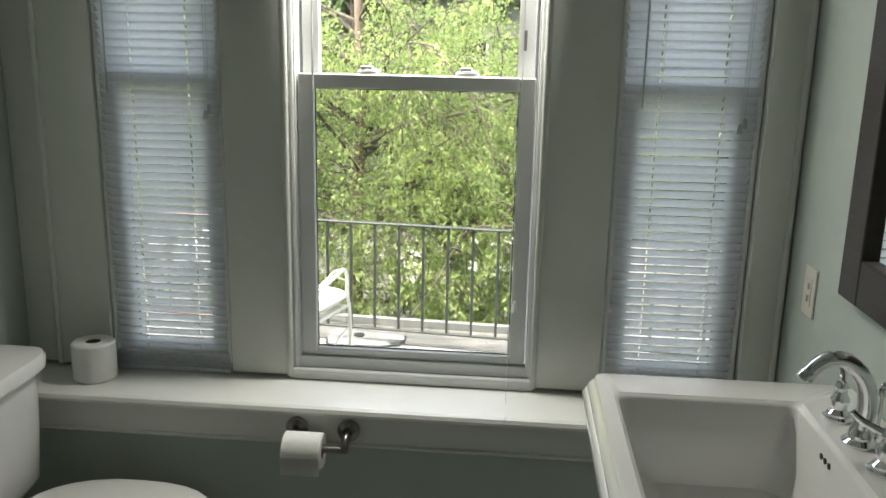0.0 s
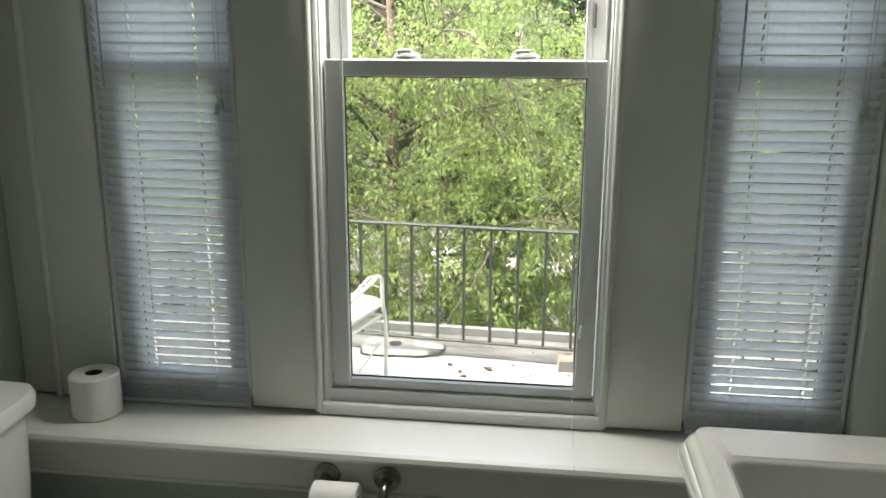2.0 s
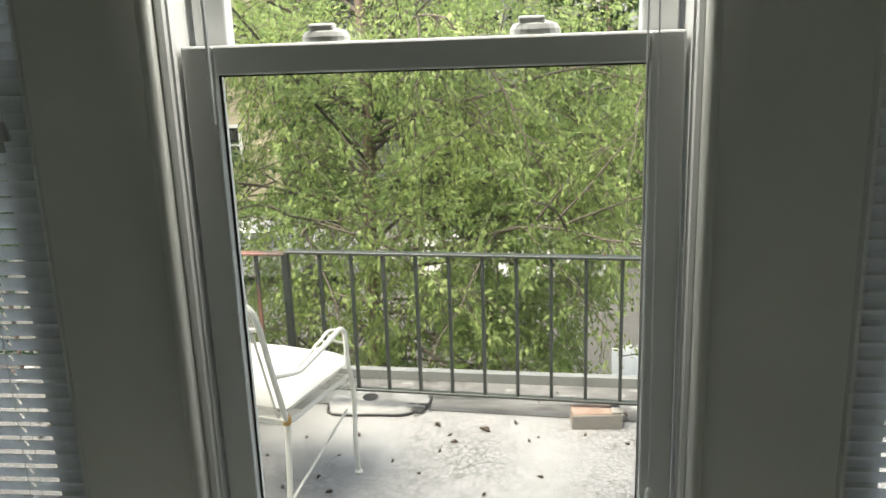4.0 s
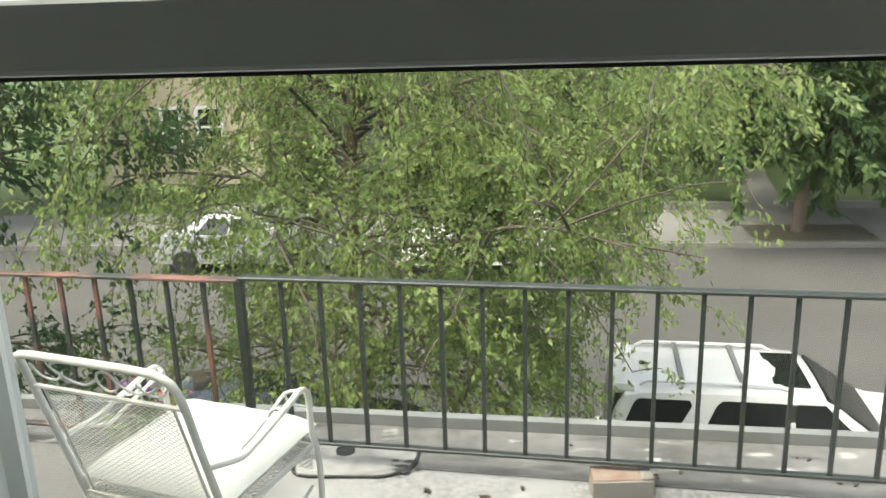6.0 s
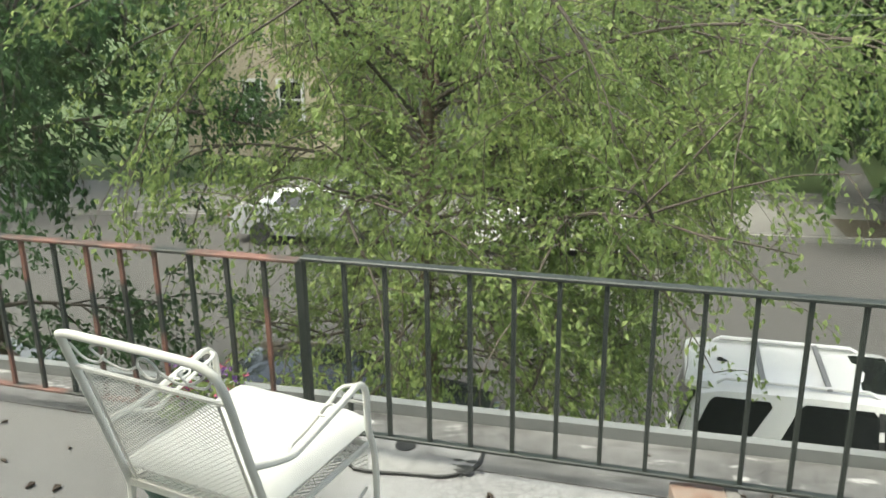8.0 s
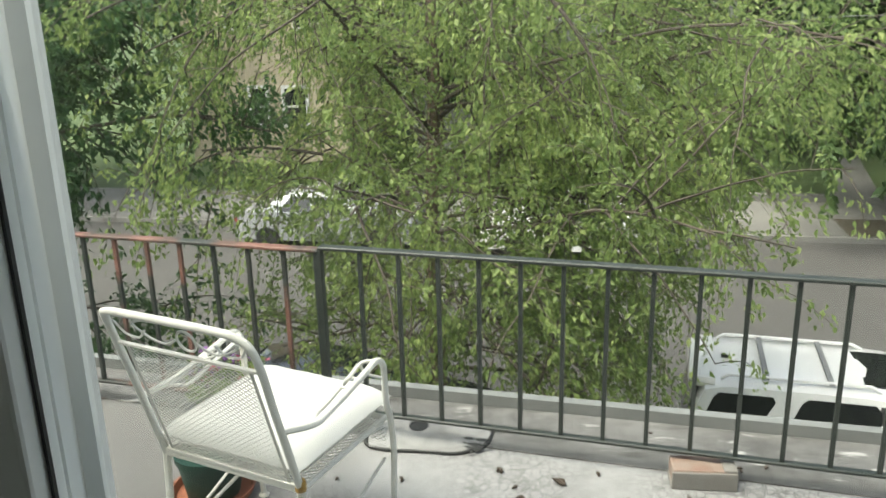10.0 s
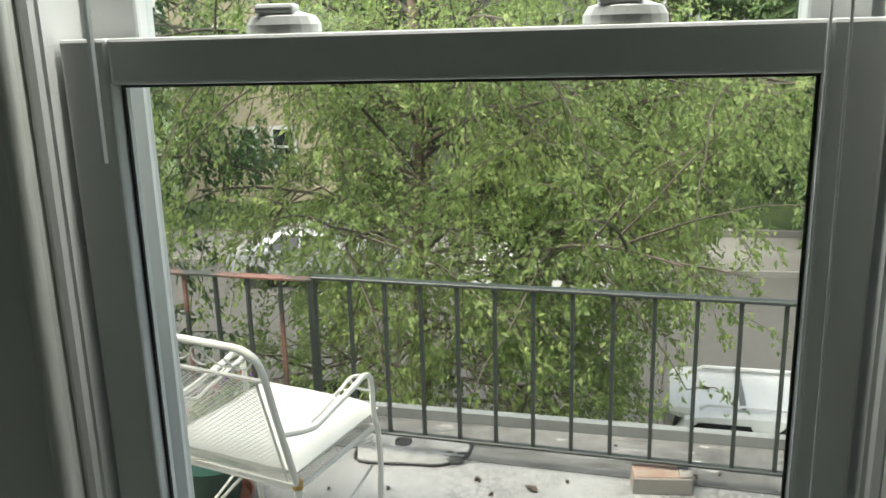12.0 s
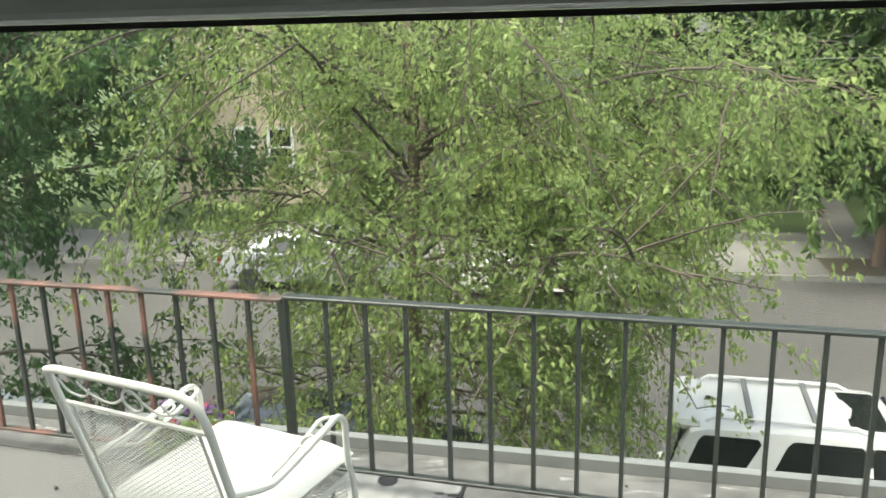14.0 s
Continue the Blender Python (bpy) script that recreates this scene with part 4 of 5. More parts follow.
bm = tubem([(-HW, Y0, SEAT), (HW, Y0, SEAT), (HW, Y1, SEAT), (-HW, Y1, SEAT), (-HW, Y0, SEAT)], 0.009, 8)
part("seat_frame", bm, WHITE_IRON, chair, smooth=True)
bm = tubem([back_at(-HW, -0.05), back_at(-HW, 0.5), back_at(-HW * 1.02, 0.93), back_at(-HW * 0.97, 1.0), back_at(-HW * 0.5, 1.01), back_at(HW * 0.5, 1.01), back_at(HW * 0.85, 0.99), back_at(HW, 0.88), back_at(HW, 0.5), back_at(HW, -0.05)], 0.0095, 10, curved=5)
part("back_frame", bm, WHITE_IRON, chair, smooth=True)
IN = HW - 0.028
bm = bmesh.new()
for a, b in (((-IN, 0.0), (-IN, 0.80)), ((IN, 0.0), (IN, 0.80))):
    tube(bm, [back_at(*a), back_at(*b)], 0.005, 6, flat=0.5)
tube(bm, [back_at(-HW, 0.80), back_at(HW, 0.80)], 0.0065, 6)
tube(bm, [back_at(-HW, 0.03), back_at(HW, 0.03)], 0.0065, 6)
part("back_bar", bm, WHITE_IRON, chair)


def wire_panel(origin, eu, ev, lu, lv, pu, pv, r):
    """Expanded metal: two families of zigzag strands that meet at diamonds."""
    bm = bmesh.new()
    nu, nv = int(lu / pu), int(lv / pv)
    nrm = eu.cross(ev).normalized()
    for i in range(nu + 1):
        prev = None
        for j in range(nv * 2 + 1):
            uu = min(lu, max(0.0, (i + (0.46 if (i + j) % 2 else -0.46)) * pu))
            p = origin + eu * uu + ev * (j * pv / 2)
            a, b, c = p + eu * r, p - eu * r, p + nrm * r * 1.2
            cur = [bm.verts.new(q) for q in (a, b, c)]
            if prev:
                for k in range(3):
                    bm.faces.new((prev[k], prev[(k + 1) % 3], cur[(k + 1) % 3], cur[k]))
            prev = cur
    return bm


o = back_at(-IN, 0.03)
eu = Vector((1, 0, 0))
ev = (back_at(0, 0.8) - back_at(0, 0.03))
part("back_mesh", wire_panel(o, eu, ev.normalized(), 2 * IN, ev.length, 0.0088, 0.0125, 0.0019), WHITE_IRON, chair, "white expanded metal back panel")
part("seat_mesh", wire_panel(Vector((-HW + 0.008, Y0 + 0.008, SEAT - 0.004)), Vector((1, 0, 0)), Vector((0, 1, 0)), 2 * HW - 0.016, Y1 - Y0 - 0.016, 0.010, 0.018, 0.0016), WHITE_IRON, chair, "white expanded metal seat panel")
bm = bmesh.new()                                     # scrolls between top rail and panel
cx = 0.02
ring = [back_at(cx + 0.026 * math.cos(a), 0.905 + 0.062 * math.sin(a)) for a in [2 * math.pi * k / 16 for k in range(17)]]
tube(bm, ring, 0.003, 6)
for s in (-1, 1):
    tube(bm, [back_at(0.02 + s * 0.028, 0.905), back_at(0.02 + s * 0.065, 0.86), back_at(0.02 + s * 0.11, 0.88), back_at(0.02 + s * 0.15, 0.95), back_at(0.02 + s * 0.12, 0.985)], 0.003, 6, curved=5)
    tube(bm, [back_at(s * 0.19, 0.95), back_at(s * 0.165, 0.875), back_at(s * 0.125, 0.865), back_at(s * 0.10, 0.92)], 0.003, 6, curved=5)
part("back_scroll", bm, WHITE_IRON, chair)
AZ, AF = 0.551, 0.118                                # arm height, its front end
for s in (-1, 1):
    bm = bmesh.new()
    x = s * (HW + 0.026)
    hb = (0.530 - SEAT) / (BT - SEAT)
    tube(bm, [back_at(s * HW, hb), (x, Y0 + 0.03, 0.515), (x, Y0 + 0.09, 0.516), (x, AF - 0.06, AZ - 0.008), (x, AF, AZ + 0.004), (x, AF + 0.032, AZ - 0.020), (x, AF + 0.036, AZ - 0.07), (x, AF + 0.040, SEAT + 0.06), (x, AF + 0.058, SEAT + 0.005), (x, AF + 0.066, 0.26), (x, AF + 0.058, 0.13), (x, AF + 0.066, 0.004)], 0.0085, 8, curved=5)
    part("arm", bm, WHITE_IRON, chair, smooth=True)
    bm = bmesh.new()
    xi = x - s * 0.035
    tube(bm, [(x, Y0 + 0.05, 0.512), (xi, Y0 + 0.085, 0.502), (xi, Y0 + 0.14, 0.512), (xi, AF - 0.07, AZ - 0.016), (xi, AF - 0.01, AZ - 0.002), (x, AF + 0.018, AZ - 0.004)], 0.0055, 6, curved=5)
    cc = Vector(((x + xi) / 2, AF - 0.10, AZ - 0.014))
    tube(bm, [cc + Vector((0.014 * math.cos(a), 0.022 * math.sin(a), 0.004 * math.sin(a))) for a in [2 * math.pi * k / 14 for k in range(15)]], 0.0032, 6)
    tube(bm, [(xi, AF - 0.02, AZ - 0.006), (xi + s * 0.012, AF - 0.012, AZ - 0.03), (x, AF + 0.02, AZ - 0.05)], 0.004, 6, curved=4)
    part("arm_scroll", bm, WHITE_IRON, chair)
    part("rear_leg", tubem([(s * HW, Y0, SEAT), (s * HW, Y0 - 0.012, 0.18), (s * HW, Y0 - 0.035, 0.004)], 0.0095, 8, curved=3), WHITE_IRON, chair, smooth=True)
    part("side_brace", tubem([(s * HW, Y0 - 0.02, 0.10), (s * HW, AF + 0.06, 0.24)], 0.0045, 6), WHITE_IRON, chair)
    for yy in (Y0 - 0.035, AF + 0.066):
        part("foot", lathem([(0.014, 0), (0.016, 0.004), (0.010, 0.010), (0, 0.011)], 12, Matrix.Translation((s * HW if yy < 0 else x, yy, 0.0))), WHITE_IRON, chair)
part("back_brace", tubem([(-HW, Y0 - 0.02, 0.10), (HW * 0.1, Y0, SEAT - 0.01)], 0.0045, 6), WHITE_IRON, chair)
apron_o = Vector((-HW, Y1 + 0.004, SEAT - 0.075))
part("front_mesh", wire_panel(apron_o, Vector((1, 0, 0)), Vector((0, 0, 1)), 2 * HW, 0.07, 0.0088, 0.0125, 0.0019), WHITE_IRON, chair, "white expanded metal strip under the seat front")
part("rust_spot", lathem([(0.013, -0.012), (0.0135, 0.0), (0.012, 0.014)], 10, Matrix.Translation((HW, Y0, SEAT + 0.012))), rust_over(mat("rust_stain", (0.55, 0.36, 0.10), (0.4, 0.22, 0.06), 40, 0.8)), chair, "orange rust stain on the joint")

cush = bmesh.new()                                   # puffed cushion
nx, ny = 18, 16
W, D, CZ, TH = HW + 0.006, 0.205, SEAT + 0.010, 0.085


def cush_pt(u, v, top):
    px = u * W
    py = v * D
    rx, ry = 1 - abs(u) ** 7, 1 - abs(v) ** 7
    fat = max(0.0, rx * ry) ** 0.5
    h = TH * 0.5 * fat * (1 + 0.10 * math.cos(2.2 * u) * math.cos(2.2 * v) - 0.03)
    h += 0.002 * noise.noise(Vector((u * 4, v * 4, 1.7 if top else 4.2)))
    return Vector((px, py + 0.012, CZ + TH * 0.5 + (h if top else -h)))


grid = {}
for top in (True, False):
    for i in range(nx + 1):
        for j in range(ny + 1):
            edge = i in (0, nx) or j in (0, ny)
            if edge and not top:
                grid[(i, j, top)] = grid[(i, j, True)]
            else:
                grid[(i, j, top)] = cush.verts.new(cush_pt(2 * i / nx - 1, 2 * j / ny - 1, top))
for top in (True, False):
    for i in range(nx):
        for j in range(ny):
            q = [grid[(i, j, top)], grid[(i + 1, j, top)], grid[(i + 1, j + 1, top)], grid[(i, j + 1, top)]]
            cush.faces.new(q if top else q[::-1])
cushion = mesh_object("seat_cushion", cush, CUSHION, True)
cushion.matrix_basis = chair.matrix_basis.copy()
tagged(cushion, "puffy white vinyl seat cushion on the iron chair", "cushion")

# ---- small things on the deck ----
brick = thing("loose_brick", "worn red brick with grey mortar lying on the deck", "brick", Matrix.Translation((0.663, 1.955, DECK_Z + 0.0005)) @ pose(0, 0, 0, 0, 0, 4))
bm = boxm(-0.093, 0.093, -0.045, 0.045, 0.012, 0.062, 0.005, 2)
for v in bm.verts:
    v.co += Vector((noise.noise(v.co * 30), noise.noise(v.co * 30 + Vector((5, 0, 0))), noise.noise(v.co * 30 + Vector((0, 7, 0))))) * 0.003
part("brick_body", bm, BRICK, brick)
bm = boxm(-0.096, 0.096, -0.050, -0.040, 0.0, 0.058, 0.004, 2)
box(bm, -0.096, 0.096, -0.04, 0.046, 0.0, 0.014, 0.004, 2)
box(bm, 0.055, 0.095, -0.046, 0.044, 0.058, 0.068, 0.006, 2)
for v in bm.verts:
    v.co += Vector((noise.noise(v.co * 40), noise.noise(v.co * 40 + Vector((5, 0, 0))), noise.noise(v.co * 40 + Vector((0, 7, 0))))) * 0.003
part("mortar", bm, MORTAR, brick, "grey mortar crust")

saucer = thing("saucer", "round terracotta plant saucer under the chair", "saucer", pose(-0.785, 1.665, DECK_Z + 0.0005))
part("dish", lathem([(0.105, 0), (0.118, 0.012), (0.126, 0.034), (0.119, 0.034), (0.110, 0.012), (0, 0.011)], 40), TERRA, saucer, smooth=True)
pot = thing("plant_pot", "dark green plastic pot standing in the saucer", "plant pot", pose(-0.785, 1.665, DECK_Z + 0.0125))
part("pot_body", lathem([(0.078, 0), (0.098, 0.12), (0.104, 0.122), (0.106, 0.145), (0.098, 0.145), (0.090, 0.12), (0, 0.118)], 36), GREENPOT, pot, smooth=True)
planter = thing("flower_pot", "small pot with purple and pink flowers by the railing", "flower pot", pose(-0.83, 1.93, DECK_Z + 0.0005))
part("pot_body", lathem([(0.06, 0), (0.085, 0.15), (0.092, 0.152), (0.092, 0.17), (0.082, 0.17), (0.075, 0.15), (0, 0.145)], 28), TERRA, planter, smooth=True)
rng = random.Random(9)
foliage, petals_p, petals_r = bmesh.new(), bmesh.new(), bmesh.new()


def petal(bm, c, size, rng, up=0.5):
    d = Vector((rng.gauss(0, 1), rng.gauss(0, 1), rng.gauss(up, 0.7))).normalized()
    u = d.orthogonal().normalized()
    u = (Matrix.Rotation(rng.uniform(0, 6.28), 3, d) @ u)
    w = d.cross(u)
    vs = [bm.verts.new(c + u * size), bm.verts.new(c + w * size * 0.55 + d * size * 0.15), bm.verts.new(c - u * size), bm.verts.new(c - w * size * 0.55 + d * size * 0.15)]
    bm.faces.new(vs)


for k in range(420):
    a, r = rng.uniform(0, 6.28), 0.14 * rng.random() ** 0.5
    c = Vector((r * math.cos(a), r * math.sin(a), 0.17 + 0.16 * rng.random() * (1 - 2.5 * r)))
    petal(foliage, c, 0.016, rng)
for k in range(60):
    a, r = rng.uniform(0, 6.28), 0.13 * rng.random() ** 0.5
    c = Vector((r * math.cos(a), r * math.sin(a), 0.22 + 0.13 * rng.random()))
    for j in range(4):
        petal(petals_p if k % 3 else petals_r, c + Vector((rng.gauss(0, .006), rng.gauss(0, .006), rng.gauss(0, .004))), 0.009, rng)
part("foliage", foliage, LEAF, planter)
part("purple_flowers", petals_p, PETAL_P, planter)
part("pink_flowers", petals_r, PETAL_R, planter)

litter = bmesh.new()
rng = random.Random(21)
spots = [(0.239, 1.880, 0.026), (0.049, 1.918, 0.013), (0.131, 1.777, 0.014), (-1.52, 1.85, 0.015), (-1.25, 1.737, 0.02), (-1.34, 1.736, 0.018)]
spots += [(rng.uniform(-1.9, 1.4), rng.uniform(1.3, 2.25), rng.uniform(0.005, 0.013)) for _ in range(70)]
for x, y, s in spots:
    a = rng.uniform(0, 6.28)
    u, w = Vector((math.cos(a), math.sin(a), 0)), Vector((-math.sin(a), math.cos(a), 0))
    c = Vector((x, y, DECK_Z + 0.006))
    ring = [c + u * s, c + u * s * 0.3 + w * s * 0.5 + Vector((0, 0, s * 0.3)), c - u * s * 0.7 + w * s * 0.35, c - u * s, c - u * s * 0.4 - w * s * 0.45 + Vector((0, 0, s * 0.25)), c + u * s * 0.5 - w * s * 0.4]
    top = [litter.verts.new(p + Vector((0, 0, 0.003))) for p in ring]
    bot = [litter.verts.new(p - Vector((0, 0, 0.002))) for p in ring]
    litter.faces.new(top)
    litter.faces.new(bot[::-1])
    for i in range(6):
        litter.faces.new((top[i], bot[i], bot[(i + 1) % 6], top[(i + 1) % 6]))
tagged(mesh_object("leaf_litter", litter, DRY_LEAF), "dry dark leaves scattered over the deck", "leaves", kind="stuff")

# ---- the street ----
NEAR_CURB, FAR_CURB, FAR_WALK = 7.60, 19.80, 23.30
bm = bmesh.new()
S = STREET_Z
prof = [(-80, S - 0.3), (-80, S + 0.13), (WT, S + 0.13), (NEAR_CURB - 0.16, S + 0.12), (NEAR_CURB - 0.15, S - 0.005), (NEAR_CURB, S - 0.01), (13.7, S + 0.06), (FAR_CURB, S - 0.01), (FAR_CURB + 0.15, S - 0.005), (FAR_CURB + 0.16, S + 0.12), (FAR_WALK, S + 0.13), (32, S + 0.5), (60, S + 1.0), (400, S + 2.0), (400, S - 0.3)]
prism(bm, prof, "x", -400, 400)
structure("ground", bm, LAWN, "dull grass ground on both sides of the street", "ground")
bm = prism(bmesh.new(), [(NEAR_CURB, S - 0.006), (NEAR_CURB, S), (13.7, S + 0.07), (FAR_CURB, S), (FAR_CURB, S - 0.006)], "x", -200, 200)
structure("road", bm, ASPHALT, "worn grey asphalt street", "road")
for nm, y0, y1 in (("curb_near", NEAR_CURB - 0.15, NEAR_CURB - 0.0005), ("curb_far", FAR_CURB + 0.0005, FAR_CURB + 0.15)):
    structure(nm, boxm(-120, 120, y0, y1, S - 0.1, S + 0.135, 0.012), CONCRETE, "pale concrete kerb", "curb")
walkway = thing("pavement", "pale concrete pavement in large slabs across the street", "pavement", kind="structure")
slab_me = {}
for k in range(-16, 16):
    for y0, y1 in ((FAR_CURB + 0.1515, 21.55), (21.56, FAR_WALK)):
        x0 = k * 1.5 + 0.12
        if y0 < 21 and 5.6 < x0 + 0.7 < 9.1:
            continue
        key = (y0, y1)
        if key not in slab_me:
            b = boxm(0.006, 1.494, y0, y1, S + 0.05, S + 0.150, 0.008, 1)
            slab_me[key] = bpy.data.meshes.new("slab")
            b.to_mesh(slab_me[key])
            b.free()
            slab_me[key].materials.append(CONCRETE)
        o = new("slab", slab_me[key])
        o.location = (x0, 0, 0.003 * math.sin(k * 2.3))
        o.parent = walkway
structure("tree_pit", boxm(5.64, 9.1, FAR_CURB + 0.152, 21.54, S + 0.05, S + 0.146), DIRT, "bare soil strip round the street tree", "soil")
structure("near_sidewalk", boxm(-40, 40, 4.0, 5.5, S + 0.05, S + 0.15), CONCRETE, "pale concrete sidewalk before the house", "pavement")
bm = prism(bmesh.new(), [(6.7, FAR_WALK + 0.002), (7.85, FAR_WALK + 0.002), (9.0, 31.9), (8.0, 31.9)], "z", S + 0.05, S + 0.16)
for v in bm.verts:
    if v.co.y > 26:
        v.co.z += 0.44
structure("front_path", bm, CONCRETE, "concrete path up to a house", "path")
structure("low_wall", boxm(-6, 6.65, FAR_WALK + 0.03, FAR_WALK + 0.25, S + 0.1, S + 0.34, 0.01), CONCRETE, "low concrete garden wall", "wall")
structure("low_wall_east", boxm(7.9, 30, FAR_WALK + 0.03, FAR_WALK + 0.25, S + 0.1, S + 0.34, 0.01), CONCRETE, "low concrete garden wall", "wall")


# ---- cars ----
def wheel(parent, x, y, r, side):
    m = Matrix.Translation((x, y, r)) @ pose(0, 0, 0, 90, 0, 0)
    w = part("wheel", lathem([(r * 0.62, -0.10), (r * 0.94, -0.105), (r, -0.08), (r, 0.08), (r * 0.94, 0.105), (r * 0.62, 0.10)], 28, m), RUBBER, parent, "black tyre", True)
    part("rim", lathem([(r * 0.63, -0.09), (r * 0.58, 0.09 * side), (r * 0.2, 0.06 * side), (0, 0.075 * side)], 20, m), ALLOY, w, smooth=True)


def car(name, label, m, paint, length, width, height, profile, belt, windows, wheels, suv=False):
    """profile: (x, z) of the side outline above the sills, rear to front; belt: height of the waist."""
    c = thing(name, label, "car", m, group="parked cars")
    hw = width / 2

    def section(x, z):
        """half width at a height: upright sides below the waist, leaning in above it"""
        if z <= belt:
            return hw * (0.97 + 0.03 * min(1, (z - 0.25) / 0.4))
        return hw * (1 - 0.26 * ((z - belt) / (height - belt)) ** 1.15)

    bm = bmesh.new()
    low = 0.28
    rings = []
    for x, z in profile:
        ring = []
        end = min(1.0, 0.86 + 0.9 * min(abs(x - profile[0][0]), abs(x - profile[-1][0])))
        levels = [low, low + 0.12, (low + min(z, belt)) / 2, min(z, belt) - 0.04, min(z, belt)]
        top = z
        levels += [belt + (top - belt) * f for f in (0.5, 0.85, 0.97)] if top > belt + 0.03 else [top - 0.02, top - 0.01, top - 0.004]
        for zz in levels:
            ring.append((x, section(x, zz) * end * (0.99 if zz == low else 1), zz))
        wtop = section(x, top) * end
        ring += [(x, wtop * 0.9, top + 0.006), (x, wtop * 0.5, top + 0.02), (x, 0, top + 0.026)]
        ring += [(px, -py, pz) for px, py, pz in reversed(ring[:-1])]
        rings.append(ring)
    loft(bm, rings)
    part("body", bm, paint, c, smooth=True)
    for x0, x1, z0, z1, x0b, x1b in windows:           # side glass: lower edge x0..x1, upper edge x0b..x1b
        for s in (1, -1):
            b = bmesh.new()
            corner = [(x0, z0), (x1, z0), (x1b, z1), (x0b, z1)]
            cx, cz = sum(p[0] for p in corner) / 4, sum(p[1] for p in corner) / 4
            ring = []
            for i in range(4):
                p, q, r0 = corner[i], corner[(i + 1) % 4], corner[i - 1]
                for tgt, f in ((r0, 0.12), (q, 0.12)):
                    ring.append((p[0] + (tgt[0] - p[0]) * f * 0.6, p[1] + (tgt[1] - p[1]) * f))
            outer = [(x, s * (section(x, z) + 0.006), z) for x, z in ring]
            inner = [(x, s * (section(x, z) - 0.03), z) for x, z in ring]
            loft(b, [inner, outer] if s > 0 else [outer, inner])
            part("side_window", b, CAR_GLASS, c, "dark tinted glass")
    for x in wheels:
        for s in (1, -1):
            wheel(c, x, s * (hw - 0.10), 0.36 if suv else 0.31, s)
    return c, section


SUV_LEN, SUV_W, SUV_H, SUV_B = 4.72, 1.84, 1.78, 1.14
SUV_M = Matrix.Translation((1.28, 8.77, STREET_Z + 0.004)) @ pose(0, 0, 0, 0, 0, -4.8)
suv_prof = [(0.0, 0.95), (0.04, 1.13), (0.16, 1.50), (0.26, 1.72), (0.45, 1.765), (0.9, 1.775), (1.4, 1.78), (1.9, 1.775), (2.25, 1.75), (2.48, 1.64), (2.78, 1.42), (3.08, 1.20), (3.25, 1.14), (3.8, 1.09), (4.3, 1.0), (4.6, 0.86), (4.72, 0.62)]
suv, suv_sec = car("suv", "white SUV with roof rails parked at the kerb", SUV_M, CAR_WHITE, SUV_LEN, SUV_W, SUV_H, suv_prof, SUV_B,
                   [(0.20, 0.76, 1.28, 1.69, 0.36, 0.99), (1.04, 1.98, 1.26, 1.70, 1.24, 1.98), (2.03, 2.80, 1.26, 1.70, 2.03, 2.36)], (0.95, 3.72), True)
for s in (1, -1):
    y = s * 0.565
    bm = tubem([(0.42, y, SUV_H + 0.005), (0.50, y, SUV_H + 0.055), (1.9, y, SUV_H + 0.055), (2.0, y, SUV_H + 0.0)], 0.021, 8, flat=1.2)
    part("roof_rail", bm, CAR_WHITE, suv, "white and grey roof rail", True)
    part("mirror", boxm(2.68, 2.84, s * 0.93 - 0.10, s * 0.93 + 0.10, 1.12, 1.28, 0.03), CAR_WHITE, suv)
    part("tail_lamp", boxm(0.03, 0.13, s * 0.80 - 0.07, s * 0.80 + 0.07, 0.82, 1.08, 0.02), RED_LENS, suv, "red tail lamp")
for x in (0.88, 1.52):
    part("crossbar", boxm(x - 0.03, x + 0.03, -0.59, 0.59, SUV_H + 0.035, SUV_H + 0.065, 0.008), GREY_PLASTIC, suv, "grey roof crossbar")
def spoiler_ring(x, w, z0, z1):
    return [(x, y * w, z0) for y in (-1, -0.5, 0.5, 1)] + [(x, w * 1.02, (z0 + z1) / 2)] + [(x, y * w * 0.96, z1) for y in (1, 0.5, -0.5, -1)] + [(x, -w * 1.02, (z0 + z1) / 2)]


bm = loft(bmesh.new(), [spoiler_ring(0.085, 0.50, 1.715, 1.745), spoiler_ring(0.10, 0.56, 1.705, 1.768), spoiler_ring(0.18, 0.61, 1.69, 1.792), spoiler_ring(0.36, 0.645, 1.70, 1.800)])
part("spoiler", bm, CAR_WHITE, suv, "white rear spoiler", True)
part("rear_window", loft(bmesh.new(), [[(0.035, -0.62, 1.16), (0.035, 0.62, 1.16), (0.075, 0.62, 1.16), (0.075, -0.62, 1.16)], [(0.16, -0.55, 1.66), (0.16, 0.55, 1.66), (0.2, 0.55, 1.66), (0.2, -0.55, 1.66)]]), CAR_GLASS, suv, "dark rear glass")
part("antenna_fin", loft(bmesh.new(), [[(0.44, -0.05, 1.80), (0.55, -0.05, 1.80), (0.55, 0.0, 1.80), (0.44, 0.0, 1.80)], [(0.44, -0.035, 1.835), (0.48, -0.035, 1.835), (0.48, -0.015, 1.835), (0.44, -0.015, 1.835)]]), RUBBER, suv, "small black roof fin")
part("sunroof", boxm(1.86, 2.24, -0.46, 0.46, 1.772, 1.797, 0.008), CAR_GLASS, suv, "dark glass sunroof")
part("windscreen", loft(bmesh.new(), [[(2.37, -0.60, 1.70), (2.37, 0.60, 1.70), (2.40, 0.60, 1.73), (2.40, -0.60, 1.73)], [(3.02, -0.74, 1.24), (3.02, 0.74, 1.24), (3.05, 0.74, 1.27), (3.05, -0.74, 1.27)]]), CAR_GLASS, suv, "dark windscreen")
